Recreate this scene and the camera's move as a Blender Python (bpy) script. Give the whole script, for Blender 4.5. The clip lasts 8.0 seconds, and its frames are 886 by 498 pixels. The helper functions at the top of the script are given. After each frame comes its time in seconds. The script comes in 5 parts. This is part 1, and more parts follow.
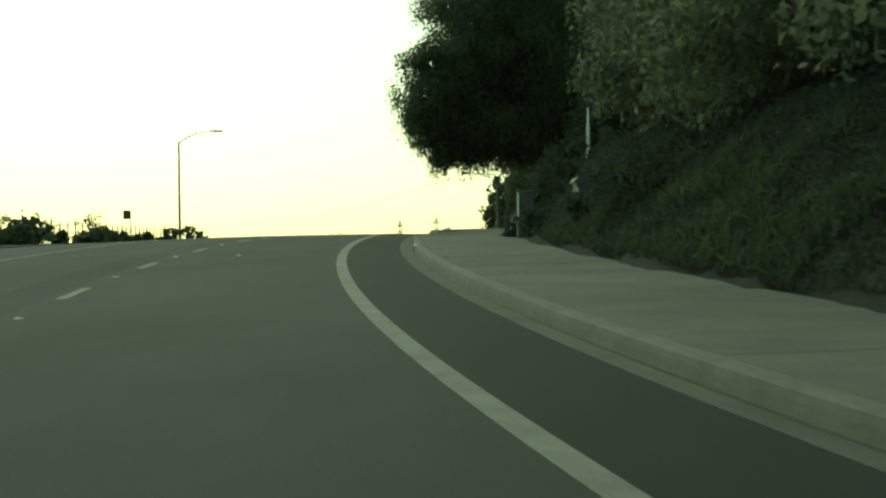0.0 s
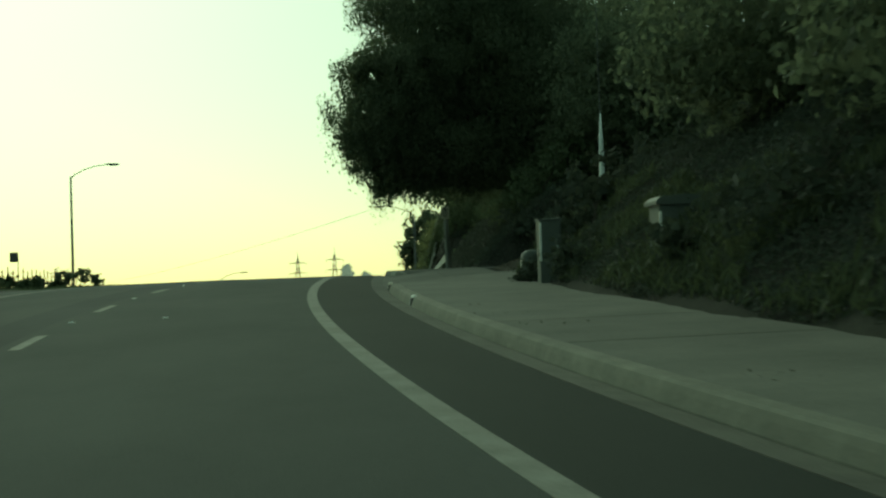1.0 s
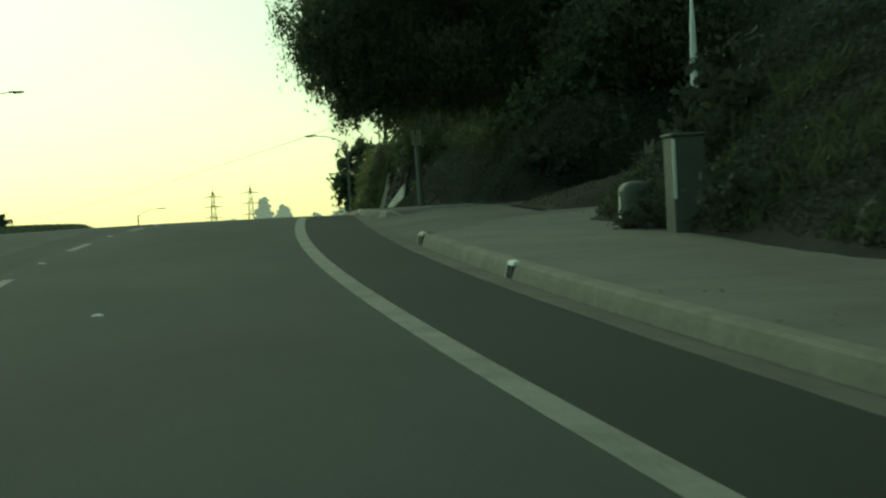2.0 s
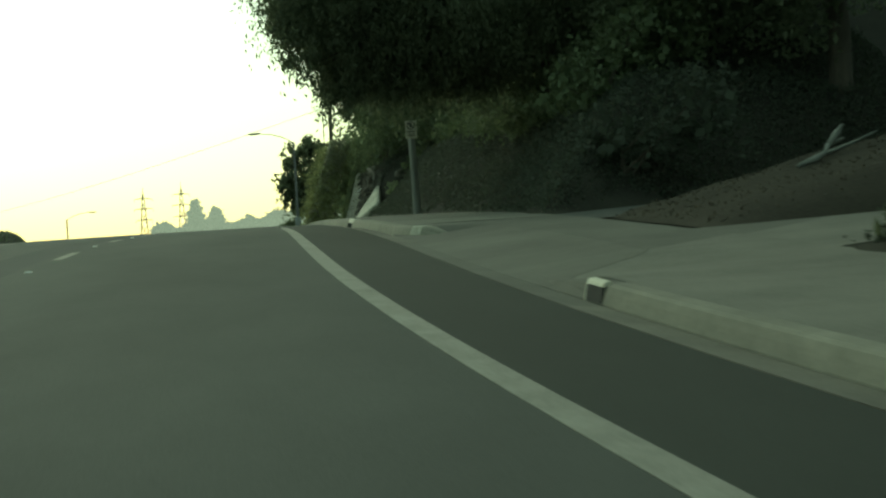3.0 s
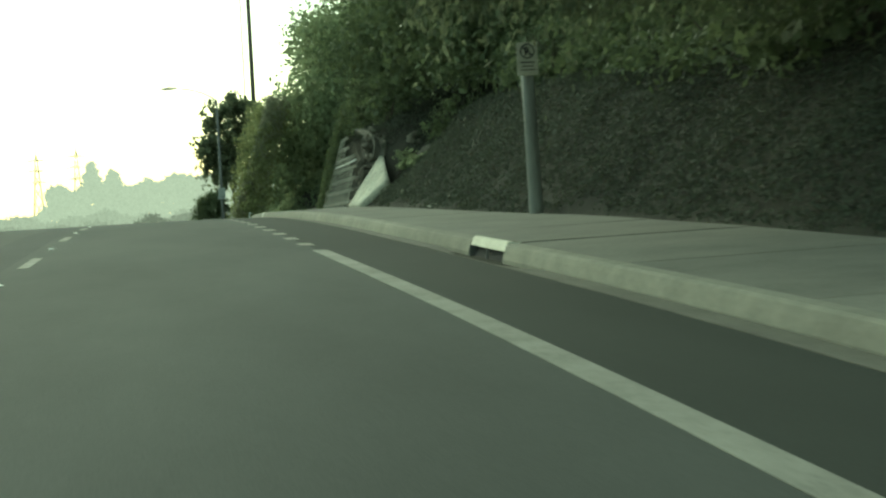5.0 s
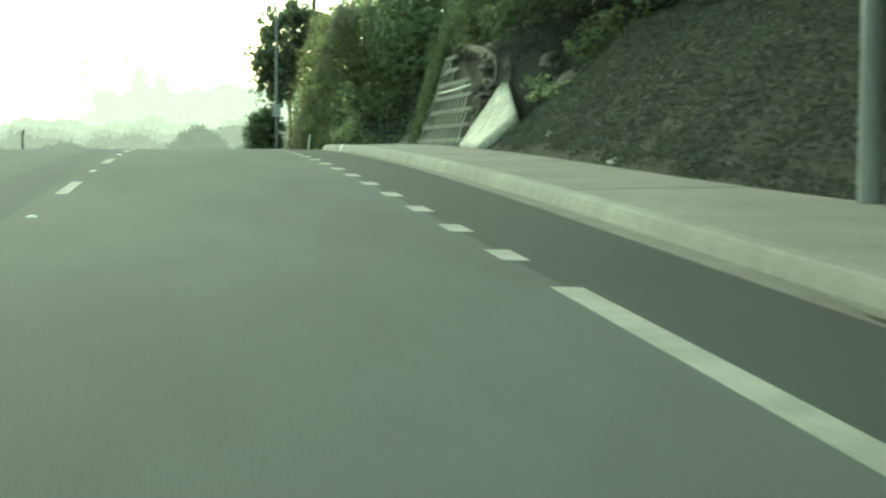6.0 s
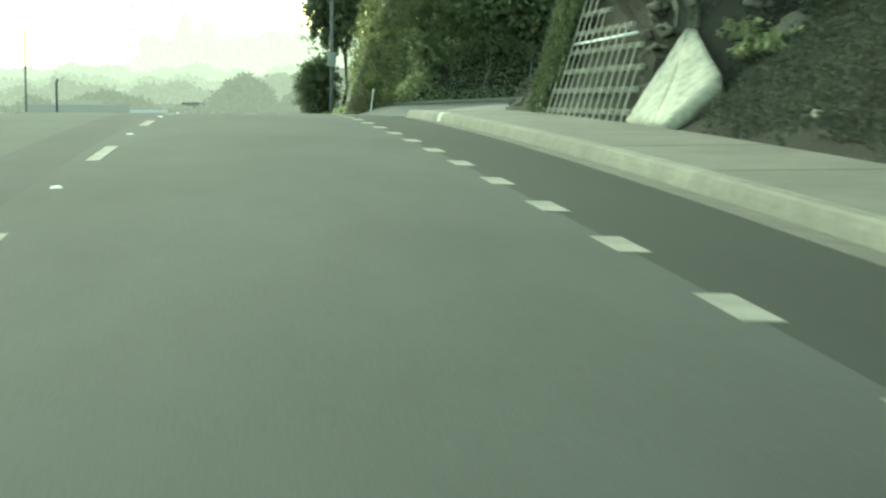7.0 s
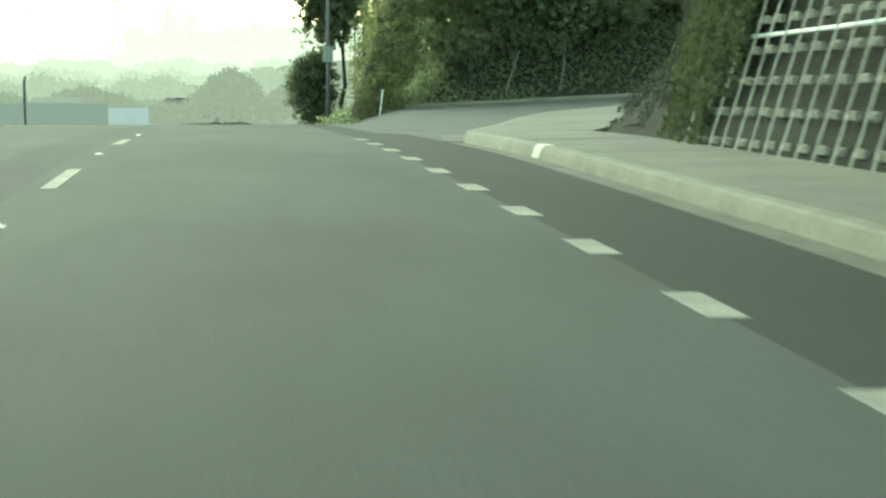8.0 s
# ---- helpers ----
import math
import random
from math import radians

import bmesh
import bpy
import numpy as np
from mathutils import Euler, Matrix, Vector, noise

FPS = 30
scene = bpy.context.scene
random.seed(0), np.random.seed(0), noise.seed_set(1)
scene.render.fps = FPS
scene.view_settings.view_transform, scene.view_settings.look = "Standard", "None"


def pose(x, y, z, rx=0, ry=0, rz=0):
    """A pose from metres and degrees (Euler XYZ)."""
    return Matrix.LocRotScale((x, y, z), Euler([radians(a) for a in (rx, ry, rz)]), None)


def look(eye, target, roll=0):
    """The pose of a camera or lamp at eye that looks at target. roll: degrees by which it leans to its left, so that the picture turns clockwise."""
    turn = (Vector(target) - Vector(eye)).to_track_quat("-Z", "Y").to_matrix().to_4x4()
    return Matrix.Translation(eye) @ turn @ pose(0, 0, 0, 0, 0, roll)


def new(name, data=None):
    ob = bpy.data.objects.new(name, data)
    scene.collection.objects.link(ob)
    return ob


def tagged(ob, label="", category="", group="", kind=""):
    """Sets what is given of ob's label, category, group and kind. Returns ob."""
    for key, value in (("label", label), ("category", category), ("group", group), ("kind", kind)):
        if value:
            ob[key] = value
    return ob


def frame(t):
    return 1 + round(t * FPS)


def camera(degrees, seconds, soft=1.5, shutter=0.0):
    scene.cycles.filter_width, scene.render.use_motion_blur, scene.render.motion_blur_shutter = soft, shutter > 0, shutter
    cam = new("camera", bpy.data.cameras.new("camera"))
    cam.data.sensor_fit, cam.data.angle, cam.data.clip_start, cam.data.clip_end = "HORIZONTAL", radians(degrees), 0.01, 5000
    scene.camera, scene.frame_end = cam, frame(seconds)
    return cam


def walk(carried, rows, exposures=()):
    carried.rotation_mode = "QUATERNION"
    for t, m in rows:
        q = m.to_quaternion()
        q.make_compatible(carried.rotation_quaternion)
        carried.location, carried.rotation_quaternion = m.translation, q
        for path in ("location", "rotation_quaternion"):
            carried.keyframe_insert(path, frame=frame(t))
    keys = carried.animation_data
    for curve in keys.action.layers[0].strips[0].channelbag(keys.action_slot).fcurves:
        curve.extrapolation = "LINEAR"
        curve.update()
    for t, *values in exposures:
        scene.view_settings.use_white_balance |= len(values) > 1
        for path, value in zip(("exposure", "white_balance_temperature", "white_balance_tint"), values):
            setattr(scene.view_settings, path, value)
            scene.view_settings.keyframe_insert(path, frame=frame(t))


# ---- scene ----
cam = camera(33.1, 8.0, soft=2.3, shutter=0.3)
# seconds, eye, target, roll
PATH = [
    (0, (4.061, -60.044, -1.287), (3.614, -50.055, -1.169), -0.81),
    (0.1, (3.846, -59.191, -1.249), (3.450, -49.200, -1.096), -0.75),
    (0.2, (3.632, -58.337, -1.211), (3.315, -48.343, -1.030), -0.71),
    (0.3, (3.419, -57.481, -1.172), (3.184, -47.486, -0.959), -0.70),
    (0.4, (3.210, -56.622, -1.134), (3.037, -46.627, -0.881), -0.72),
    (0.5, (3.005, -55.759, -1.095), (2.894, -45.763, -0.841), -0.80),
    (0.6, (2.805, -54.891, -1.056), (2.772, -44.897, -0.732), -0.94),
    (0.7, (2.610, -54.019, -1.016), (2.657, -44.024, -0.713), -1.14),
    (0.8, (2.420, -53.141, -0.977), (2.517, -43.147, -0.648), -1.37),
    (0.9, (2.236, -52.258, -0.937), (2.405, -42.266, -0.585), -1.63),
    (1, (2.058, -51.369, -0.898), (2.308, -41.378, -0.558), -1.90),
    (1.1, (1.885, -50.475, -0.859), (2.193, -40.485, -0.514), -2.16),
    (1.2, (1.718, -49.577, -0.820), (2.093, -39.590, -0.478), -2.40),
    (1.3, (1.555, -48.680, -0.781), (1.975, -38.694, -0.461), -2.59),
    (1.4, (1.396, -47.784, -0.740), (1.860, -37.798, -0.503), -2.72),
    (1.5, (1.240, -46.894, -0.698), (1.687, -36.905, -0.552), -2.77),
    (1.6, (1.087, -46.012, -0.655), (1.554, -36.023, -0.634), -2.73),
    (1.7, (0.938, -45.143, -0.612), (1.482, -35.158, -0.746), -2.68),
    (2.8, (-0.352, -35.874, -0.207), (0.807, -25.943, -0.368), -3.42),
    (2.9, (-0.451, -34.958, -0.158), (0.733, -25.030, -0.330), -3.34),
    (3, (-0.547, -34.041, -0.109), (0.699, -24.121, -0.280), -3.28),
    (3.1, (-0.639, -33.142, -0.064), (0.634, -23.225, -0.225), -3.29),
    (3.2, (-0.726, -32.259, -0.022), (0.599, -22.348, -0.181), -3.36),
    (3.3, (-0.808, -31.384, 0.017), (0.564, -21.480, -0.133), -3.45),
    (3.4, (-0.886, -30.510, 0.055), (0.525, -20.611, -0.118), -3.55),
    (3.5, (-0.959, -29.628, 0.092), (0.517, -19.739, -0.070), -3.61),
    (3.6, (-1.027, -28.733, 0.130), (0.509, -18.854, -0.052), -3.62),
    (3.7, (-1.091, -27.830, 0.169), (0.499, -17.958, -0.007), -3.59),
    (3.8, (-1.152, -26.923, 0.210), (0.484, -17.060, 0.008), -3.55),
    (3.9, (-1.209, -26.020, 0.254), (0.481, -16.166, 0.060), -3.51),
    (4, (-1.264, -25.127, 0.300), (0.489, -15.284, 0.095), -3.50),
    (4.1, (-1.317, -24.248, 0.349), (0.473, -14.412, 0.121), -3.54),
    (4.2, (-1.368, -23.376, 0.398), (0.447, -13.545, 0.174), -3.60),
    (5.3, (-1.732, -13.714, 0.750), (0.223, -3.928, 0.107), -2.47),
    (5.4, (-1.737, -12.818, 0.772), (0.187, -3.031, 0.050), -1.93),
    (5.5, (-1.739, -11.918, 0.795), (0.153, -2.133, -0.025), -1.38),
    (5.6, (-1.742, -11.016, 0.820), (0.141, -1.232, -0.040), -1.25),
    (5.7, (-1.747, -10.112, 0.846), (0.115, -0.330, -0.066), -0.95),
    (5.8, (-1.753, -9.210, 0.872), (0.084, 0.574, -0.080), -0.60),
    (5.9, (-1.759, -8.310, 0.896), (0.007, 1.490, -0.017), -0.12),
    (6, (-1.764, -7.415, 0.918), (-0.151, 2.409, -0.027), 0.40),
    (6.1, (-1.769, -6.525, 0.936), (-0.181, 3.299, -0.040), 0.55),
    (6.2, (-1.772, -5.640, 0.950), (-0.196, 4.187, -0.026), 0.64),
    (6.3, (-1.776, -4.755, 0.963), (-0.186, 5.068, -0.024), 0.69),
    (6.4, (-1.779, -3.870, 0.973), (-0.269, 5.961, -0.060), 0.72),
    (6.5, (-1.783, -2.981, 0.983), (-0.321, 6.849, -0.128), 0.73),
    (6.6, (-1.787, -2.087, 0.993), (-0.282, 7.726, -0.210), 0.74),
    (6.7, (-1.791, -1.189, 1.002), (-0.171, 8.607, -0.185), 0.75),
    (6.8, (-1.796, -0.291, 1.011), (-0.261, 9.514, -0.222), 0.76),
    (6.9, (-1.801, 0.607, 1.020), (-0.403, 10.424, -0.276), 0.77),
    (7, (-1.805, 1.502, 1.027), (-0.488, 11.330, -0.267), 0.78),
    (7.1, (-1.809, 2.392, 1.033), (-0.512, 12.217, -0.302), 0.79),
    (7.2, (-1.813, 3.279, 1.038), (-0.430, 13.092, -0.299), 0.80),
    (7.3, (-1.816, 4.166, 1.043), (-0.401, 13.973, -0.304), 0.79),
    (7.4, (-1.817, 5.056, 1.048), (-0.418, 14.863, -0.314), 0.78),
    (7.5, (-1.818, 5.951, 1.054), (-0.442, 15.762, -0.309), 0.75),
    (7.6, (-1.817, 6.854, 1.061), (-0.417, 16.661, -0.306), 0.70),
    (7.7, (-1.815, 7.764, 1.069), (-0.395, 17.568, -0.292), 0.64),
    (7.8, (-1.812, 8.678, 1.077), (-0.402, 18.488, -0.254), 0.56),
    (7.9, (-1.809, 9.596, 1.087), (-0.393, 19.404, -0.258), 0.48),
    (8, (-1.805, 10.516, 1.096), (-0.403, 20.325, -0.251), 0.39),
]
# seconds, stops, kelvin, tint
EXPOSURES = [
    (0.0, -0.55, 7050, -36), (0.5, -0.90, 6700, -42), (1.0, -0.98, 6650, -46), (1.7, -0.93, 6650, -46),
    (2.8, -0.41, 6800, -36), (3.5, -0.17, 6800, -32), (4.2, 0.01, 6750, -30), (5.3, 0.82, 6700, -31), (5.5, 1.08, 6650, -31),
    (6.0, 1.36, 6650, -31), (6.5, 1.46, 6650, -31), (7.0, 1.48, 6650, -30), (8.0, 1.49, 6650, -30),
]
walk(cam, [(t, look(eye, target, roll)) for t, eye, target, roll in PATH], EXPOSURES)

# ---- light: a low hazy sun ahead, behind thin cloud ----
SUN_AZ, SUN_EL = radians(-17), radians(30)      # azimuth to the right of +y
world = bpy.data.worlds.new("World")
scene.world = world
world.use_nodes = True
wn = world.node_tree
sky = wn.nodes.new("ShaderNodeTexSky")
sky.sky_type = "NISHITA"
sky.sun_disc = False
sky.sun_elevation = SUN_EL
sky.sun_rotation = SUN_AZ
sky.dust_density = 1.4
sky.air_density = 1.0
veil = wn.nodes.new("ShaderNodeVectorMath")     # even brightness of thin high cloud over the whole sky
veil.operation = "ADD"
veil.inputs[1].default_value = (2.5, 2.62, 1.85)
wn.links.new(sky.outputs[0], veil.inputs[0])
wn.links.new(veil.outputs[0], wn.nodes["Background"].inputs[0])
wn.nodes["Background"].inputs[1].default_value = 0.12
sun = new("sun", bpy.data.lights.new("sun", "SUN"))
sun.data.energy, sun.data.angle, sun.data.color = 0.8, radians(25), (1.0, 0.955, 0.88)
sun_way = Vector((math.sin(SUN_AZ) * math.cos(SUN_EL), math.cos(SUN_AZ) * math.cos(SUN_EL), math.sin(SUN_EL)))
sun.matrix_world = look(sun_way * 50, (0, 0, 0))


# ---- materials ----
def surface(name, dark, light, rough=0.8, metal=0.0, scale=6.0, fine=60.0, bump=0.2, spec=0.4, stretch=(1, 1, 1), vary=0.0):
    """Two scales of noise between two colours, with fine relief; vary: by how much single pieces differ."""
    m = bpy.data.materials.new(name)
    m.use_nodes = True
    nt = m.node_tree
    b = nt.nodes["Principled BSDF"]
    co = nt.nodes.new("ShaderNodeTexCoord")
    mp = nt.nodes.new("ShaderNodeMapping")
    mp.inputs["Scale"].default_value = stretch
    nt.links.new(co.outputs["Object"], mp.inputs[0])
    tex = []
    for sc, det in ((scale, 6), (fine, 3)):
        n = nt.nodes.new("ShaderNodeTexNoise")
        n.inputs["Scale"].default_value, n.inputs["Detail"].default_value = sc, det
        n.inputs["Roughness"].default_value = 0.62
        nt.links.new(mp.outputs[0], n.inputs["Vector"])
        tex.append(n)
    mix = nt.nodes.new("ShaderNodeMath")
    mix.operation = "MULTIPLY_ADD"
    mix.inputs[1].default_value = 0.45
    nt.links.new(tex[1].outputs[0], mix.inputs[0])
    half = nt.nodes.new("ShaderNodeMath")
    half.operation = "MULTIPLY"
    half.inputs[1].default_value = 0.6
    nt.links.new(tex[0].outputs[0], half.inputs[0])
    nt.links.new(half.outputs[0], mix.inputs[2])
    ramp = nt.nodes.new("ShaderNodeValToRGB")
    ramp.color_ramp.elements[0].position, ramp.color_ramp.elements[1].position = 0.33, 0.72
    ramp.color_ramp.elements[0].color, ramp.color_ramp.elements[1].color = (*dark, 1), (*light, 1)
    nt.links.new(mix.outputs[0], ramp.inputs[0])
    out = ramp.outputs[0]
    if vary:
        info = nt.nodes.new("ShaderNodeObjectInfo")
        rng = nt.nodes.new("ShaderNodeMapRange")
        rng.inputs[3].default_value, rng.inputs[4].default_value = 1 - vary, 1 + vary
        nt.links.new(info.outputs["Random"], rng.inputs[0])
        mul = nt.nodes.new("ShaderNodeVectorMath")
        mul.operation = "SCALE"
        nt.links.new(out, mul.inputs[0])
        nt.links.new(rng.outputs[0], mul.inputs["Scale"])
        out = mul.outputs[0]
    nt.links.new(out, b.inputs["Base Color"])
    b.inputs["Roughness"].default_value, b.inputs["Metallic"].default_value = rough, metal
    b.inputs["Specular IOR Level"].default_value = spec
    if bump:
        bp = nt.nodes.new("ShaderNodeBump")
        bp.inputs["Strength"].default_value, bp.inputs["Distance"].default_value = bump, 0.02
        nt.links.new(tex[1].outputs[0], bp.inputs["Height"])
        nt.links.new(bp.outputs[0], b.inputs["Normal"])
    return m


def foliage(name, dark, light, glow_through=0.3, rough=0.7):
    """Leaves: every leaf its own tone, some light coming through."""
    m = bpy.data.materials.new(name)
    m.use_nodes = True
    nt = m.node_tree
    b = nt.nodes["Principled BSDF"]
    geo = nt.nodes.new("ShaderNodeNewGeometry")
    ramp = nt.nodes.new("ShaderNodeValToRGB")
    ramp.color_ramp.elements[0].color, ramp.color_ramp.elements[1].color = (*dark, 1), (*light, 1)
    nt.links.new(geo.outputs["Random Per Island"], ramp.inputs[0])
    nt.links.new(ramp.outputs[0], b.inputs["Base Color"])
    b.inputs["Roughness"].default_value = rough
    b.inputs["Specular IOR Level"].default_value = 0.6
    tr = nt.nodes.new("ShaderNodeBsdfTranslucent")
    nt.links.new(ramp.outputs[0], tr.inputs[0])
    mx = nt.nodes.new("ShaderNodeMixShader")
    mx.inputs[0].default_value = glow_through
    nt.links.new(b.outputs[0], mx.inputs[1])
    nt.links.new(tr.outputs[0], mx.inputs[2])
    nt.links.new(mx.outputs[0], nt.nodes["Material Output"].inputs[0])
    return m


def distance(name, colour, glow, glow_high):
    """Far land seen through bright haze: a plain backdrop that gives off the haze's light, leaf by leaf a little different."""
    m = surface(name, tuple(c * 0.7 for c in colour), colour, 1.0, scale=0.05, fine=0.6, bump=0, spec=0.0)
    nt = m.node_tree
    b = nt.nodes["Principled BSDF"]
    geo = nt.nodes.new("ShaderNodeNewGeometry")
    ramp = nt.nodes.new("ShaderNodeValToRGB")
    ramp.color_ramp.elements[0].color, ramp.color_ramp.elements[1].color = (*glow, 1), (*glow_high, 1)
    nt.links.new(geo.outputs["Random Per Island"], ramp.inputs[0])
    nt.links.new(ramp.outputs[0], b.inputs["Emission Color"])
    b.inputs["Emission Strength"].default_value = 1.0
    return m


ASPHALT = surface("asphalt", (0.038, 0.0405, 0.037), (0.090, 0.0925, 0.086), 0.9, scale=0.35, fine=130, bump=0.12, spec=0.18, stretch=(1, 0.35, 1))
ASPHALT_LANE = surface("bike_lane_asphalt", (0.025, 0.0275, 0.024), (0.049, 0.052, 0.0455), 0.9, scale=0.4, fine=130, bump=0.12, spec=0.15, stretch=(1, 0.3, 1))
ASPHALT_SEAM = surface("newer_asphalt", (0.035, 0.036, 0.036), (0.078, 0.079, 0.077), 0.9, scale=0.4, fine=130, bump=0.12, spec=0.15, stretch=(1, 0.3, 1))
ASPHALT_OLD = surface("worn_asphalt", (0.065, 0.066, 0.062), (0.12, 0.12, 0.112), 0.92, scale=0.8, fine=90, bump=0.15, spec=0.2)
DRIVE_TOP = surface("driveway_concrete", (0.083, 0.080, 0.069), (0.162, 0.155, 0.135), 0.92, scale=0.7, fine=60, bump=0.12, spec=0.2)
CONCRETE = surface("concrete", (0.091, 0.086, 0.072), (0.186, 0.176, 0.148), 0.9, scale=0.9, fine=28, bump=0.18, vary=0.07)
KERB = surface("kerb_concrete", (0.145, 0.136, 0.110), (0.250, 0.236, 0.193), 0.9, scale=2.6, fine=22, bump=0.4, vary=0.1)
GUTTER = surface("gutter_concrete", (0.066, 0.061, 0.049), (0.155, 0.145, 0.119), 0.88, scale=1.4, fine=30, bump=0.2, vary=0.06)
CONCRETE_PALE = surface("pale_concrete", (0.20, 0.195, 0.16), (0.60, 0.58, 0.48), 0.85, scale=1.6, fine=9, bump=0.0)
CRIB = surface("crib_concrete", (0.17, 0.163, 0.138), (0.31, 0.298, 0.255), 0.85, scale=3, fine=30, bump=0.25, vary=0.12)
CRIB_BAR = surface("crib_bars", (0.30, 0.29, 0.245), (0.58, 0.565, 0.49), 0.8, scale=4, fine=30, bump=0.2, vary=0.15)
PAINT = surface("road_paint", (0.135, 0.128, 0.109), (0.31, 0.295, 0.257), 0.8, scale=2.5, fine=40, bump=0.2)
PAINT_WHITE = surface("white_paint", (0.68, 0.68, 0.65), (0.84, 0.84, 0.81), 0.55, scale=3, fine=30, bump=0.08)
PAINT_OLD = surface("dulled_white_paint", (0.40, 0.375, 0.30), (0.62, 0.59, 0.49), 0.7, scale=5, fine=30, bump=0.15)
CERAMIC = surface("white_ceramic", (0.72, 0.71, 0.66), (0.84, 0.83, 0.79), 0.5, scale=8, fine=60, bump=0.05)
SOIL = surface("soil_and_litter", (0.026, 0.0255, 0.021), (0.052, 0.050, 0.040), 0.97, scale=1.3, fine=14, bump=0.6, spec=0.1)
EARTH = surface("bare_earth", (0.036, 0.032, 0.026), (0.066, 0.058, 0.046), 0.97, scale=1.2, fine=18, bump=0.6, spec=0.1)
CELL_SOIL = surface("cell_soil", (0.03, 0.029, 0.022), (0.085, 0.08, 0.063), 0.97, scale=2.5, fine=16, bump=0.8, spec=0.1)
STEEL = surface("galvanised_steel", (0.28, 0.29, 0.29), (0.42, 0.43, 0.43), 0.5, 0.6, scale=4, fine=40, bump=0.06)
STEEL_DARK = surface("weathered_steel", (0.10, 0.10, 0.10), (0.18, 0.18, 0.175), 0.6, 0.4, scale=3, fine=40, bump=0.08)
CABINET = surface("cabinet_paint", (0.075, 0.084, 0.074), (0.12, 0.13, 0.115), 0.6, scale=2, fine=30, bump=0.05)
PALE_GLOSS = surface("pale_strip", (0.75, 0.76, 0.74), (0.86, 0.87, 0.85), 0.3, scale=10, fine=50, bump=0.02)
ROCK = surface("stained_rock", (0.06, 0.055, 0.043), (0.18, 0.165, 0.135), 0.92, scale=2.5, fine=18, bump=0.5, vary=0.2)
# Flat black for shade in drain openings, and for the sign's letter.
BLACK = surface("shade_and_letter_black", (0.008, 0.008, 0.009), (0.02, 0.02, 0.02), 0.9, scale=4, fine=30, bump=0.1)
BARK = surface("bark", (0.04, 0.034, 0.027), (0.115, 0.098, 0.078), 0.92, scale=3, fine=16, bump=0.9, stretch=(1, 1, 0.25))
WOOD_POLE = surface("utility_pole_wood", (0.05, 0.04, 0.032), (0.12, 0.10, 0.08), 0.9, scale=2, fine=24, bump=0.5, stretch=(1, 1, 0.1))
WOOD_POST = surface("grey_post", (0.145, 0.146, 0.133), (0.245, 0.247, 0.228), 0.85, scale=2.5, fine=26, bump=0.3, stretch=(1, 1, 0.2))
BOARD = surface("dark_sign_board", (0.05, 0.05, 0.05), (0.10, 0.10, 0.095), 0.6, scale=4, fine=30, bump=0.03)
LEAF_DARK = foliage("dark_leaves", (0.115, 0.132, 0.082), (0.21, 0.232, 0.145), 0.68)
LEAF_MID = foliage("green_leaves", (0.085, 0.108, 0.053), (0.155, 0.185, 0.095), 0.42)
LEAF_FAR = foliage("pale_olive_leaves", (0.19, 0.225, 0.13), (0.31, 0.355, 0.21), 0.72)
# LEAF_YELLOW and LEAF_PALE: haze put into the colour by lightening it.
LEAF_YELLOW = foliage("yellow_green_leaves", (0.16, 0.178, 0.08), (0.26, 0.275, 0.135), 0.7)
LEAF_PALE = foliage("hazed_pale_leaves", (0.20, 0.205, 0.145), (0.32, 0.325, 0.24), 0.7)
IVY = foliage("ivy_leaves", (0.052, 0.060, 0.042), (0.074, 0.086, 0.058), 0.4, 0.8)
GRASS = foliage("olive_grass", (0.06, 0.072, 0.036), (0.11, 0.125, 0.066), 0.5)
DRY = foliage("dry_leaves", (0.05, 0.043, 0.03), (0.10, 0.085, 0.058), 0.2)
PALE_BARK = surface("pale_bark", (0.12, 0.115, 0.095), (0.22, 0.21, 0.18), 0.9, scale=3, fine=16, bump=0.4, stretch=(1, 1, 0.25))
CREEPER = foliage("creeper_leaves", (0.06, 0.08, 0.035), (0.12, 0.14, 0.065), 0.4)
# Haze is put into these as glow, stronger for the farther belts.
FAR_HAZE_TONES = [distance("far_woods", (0.05, 0.06, 0.04), tuple(0.93 * g * c for c in (1, 1.015, 0.90)), tuple(1.07 * g * c for c in (1, 1.015, 0.90)))
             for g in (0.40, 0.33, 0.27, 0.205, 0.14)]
FAR_FIELD = distance("haze_glow_fields", (0.06, 0.065, 0.05), (0.13, 0.134, 0.12), (0.14, 0.143, 0.13))
FAR_STEEL = distance("haze_glow_steel", (0.10, 0.10, 0.10), (0.10, 0.105, 0.09), (0.13, 0.13, 0.11))
FAR_BLUE = distance("haze_glow_blue", (0.06, 0.072, 0.08), (0.102, 0.109, 0.106), (0.110, 0.117, 0.113))
FAR_PALE = distance("haze_glow_pale", (0.16, 0.19, 0.21), (0.14, 0.148, 0.16), (0.155, 0.162, 0.175))


# ---- mesh helpers ----
def raw(name, verts, faces, material, smooth=False):
    me = bpy.data.meshes.new(name)
    me.from_pydata([tuple(v) for v in verts], [], faces)
    me.materials.append(material)
    if smooth:
        me.polygons.foreach_set("use_smooth", [True] * len(me.polygons))
    me.update()
    return me


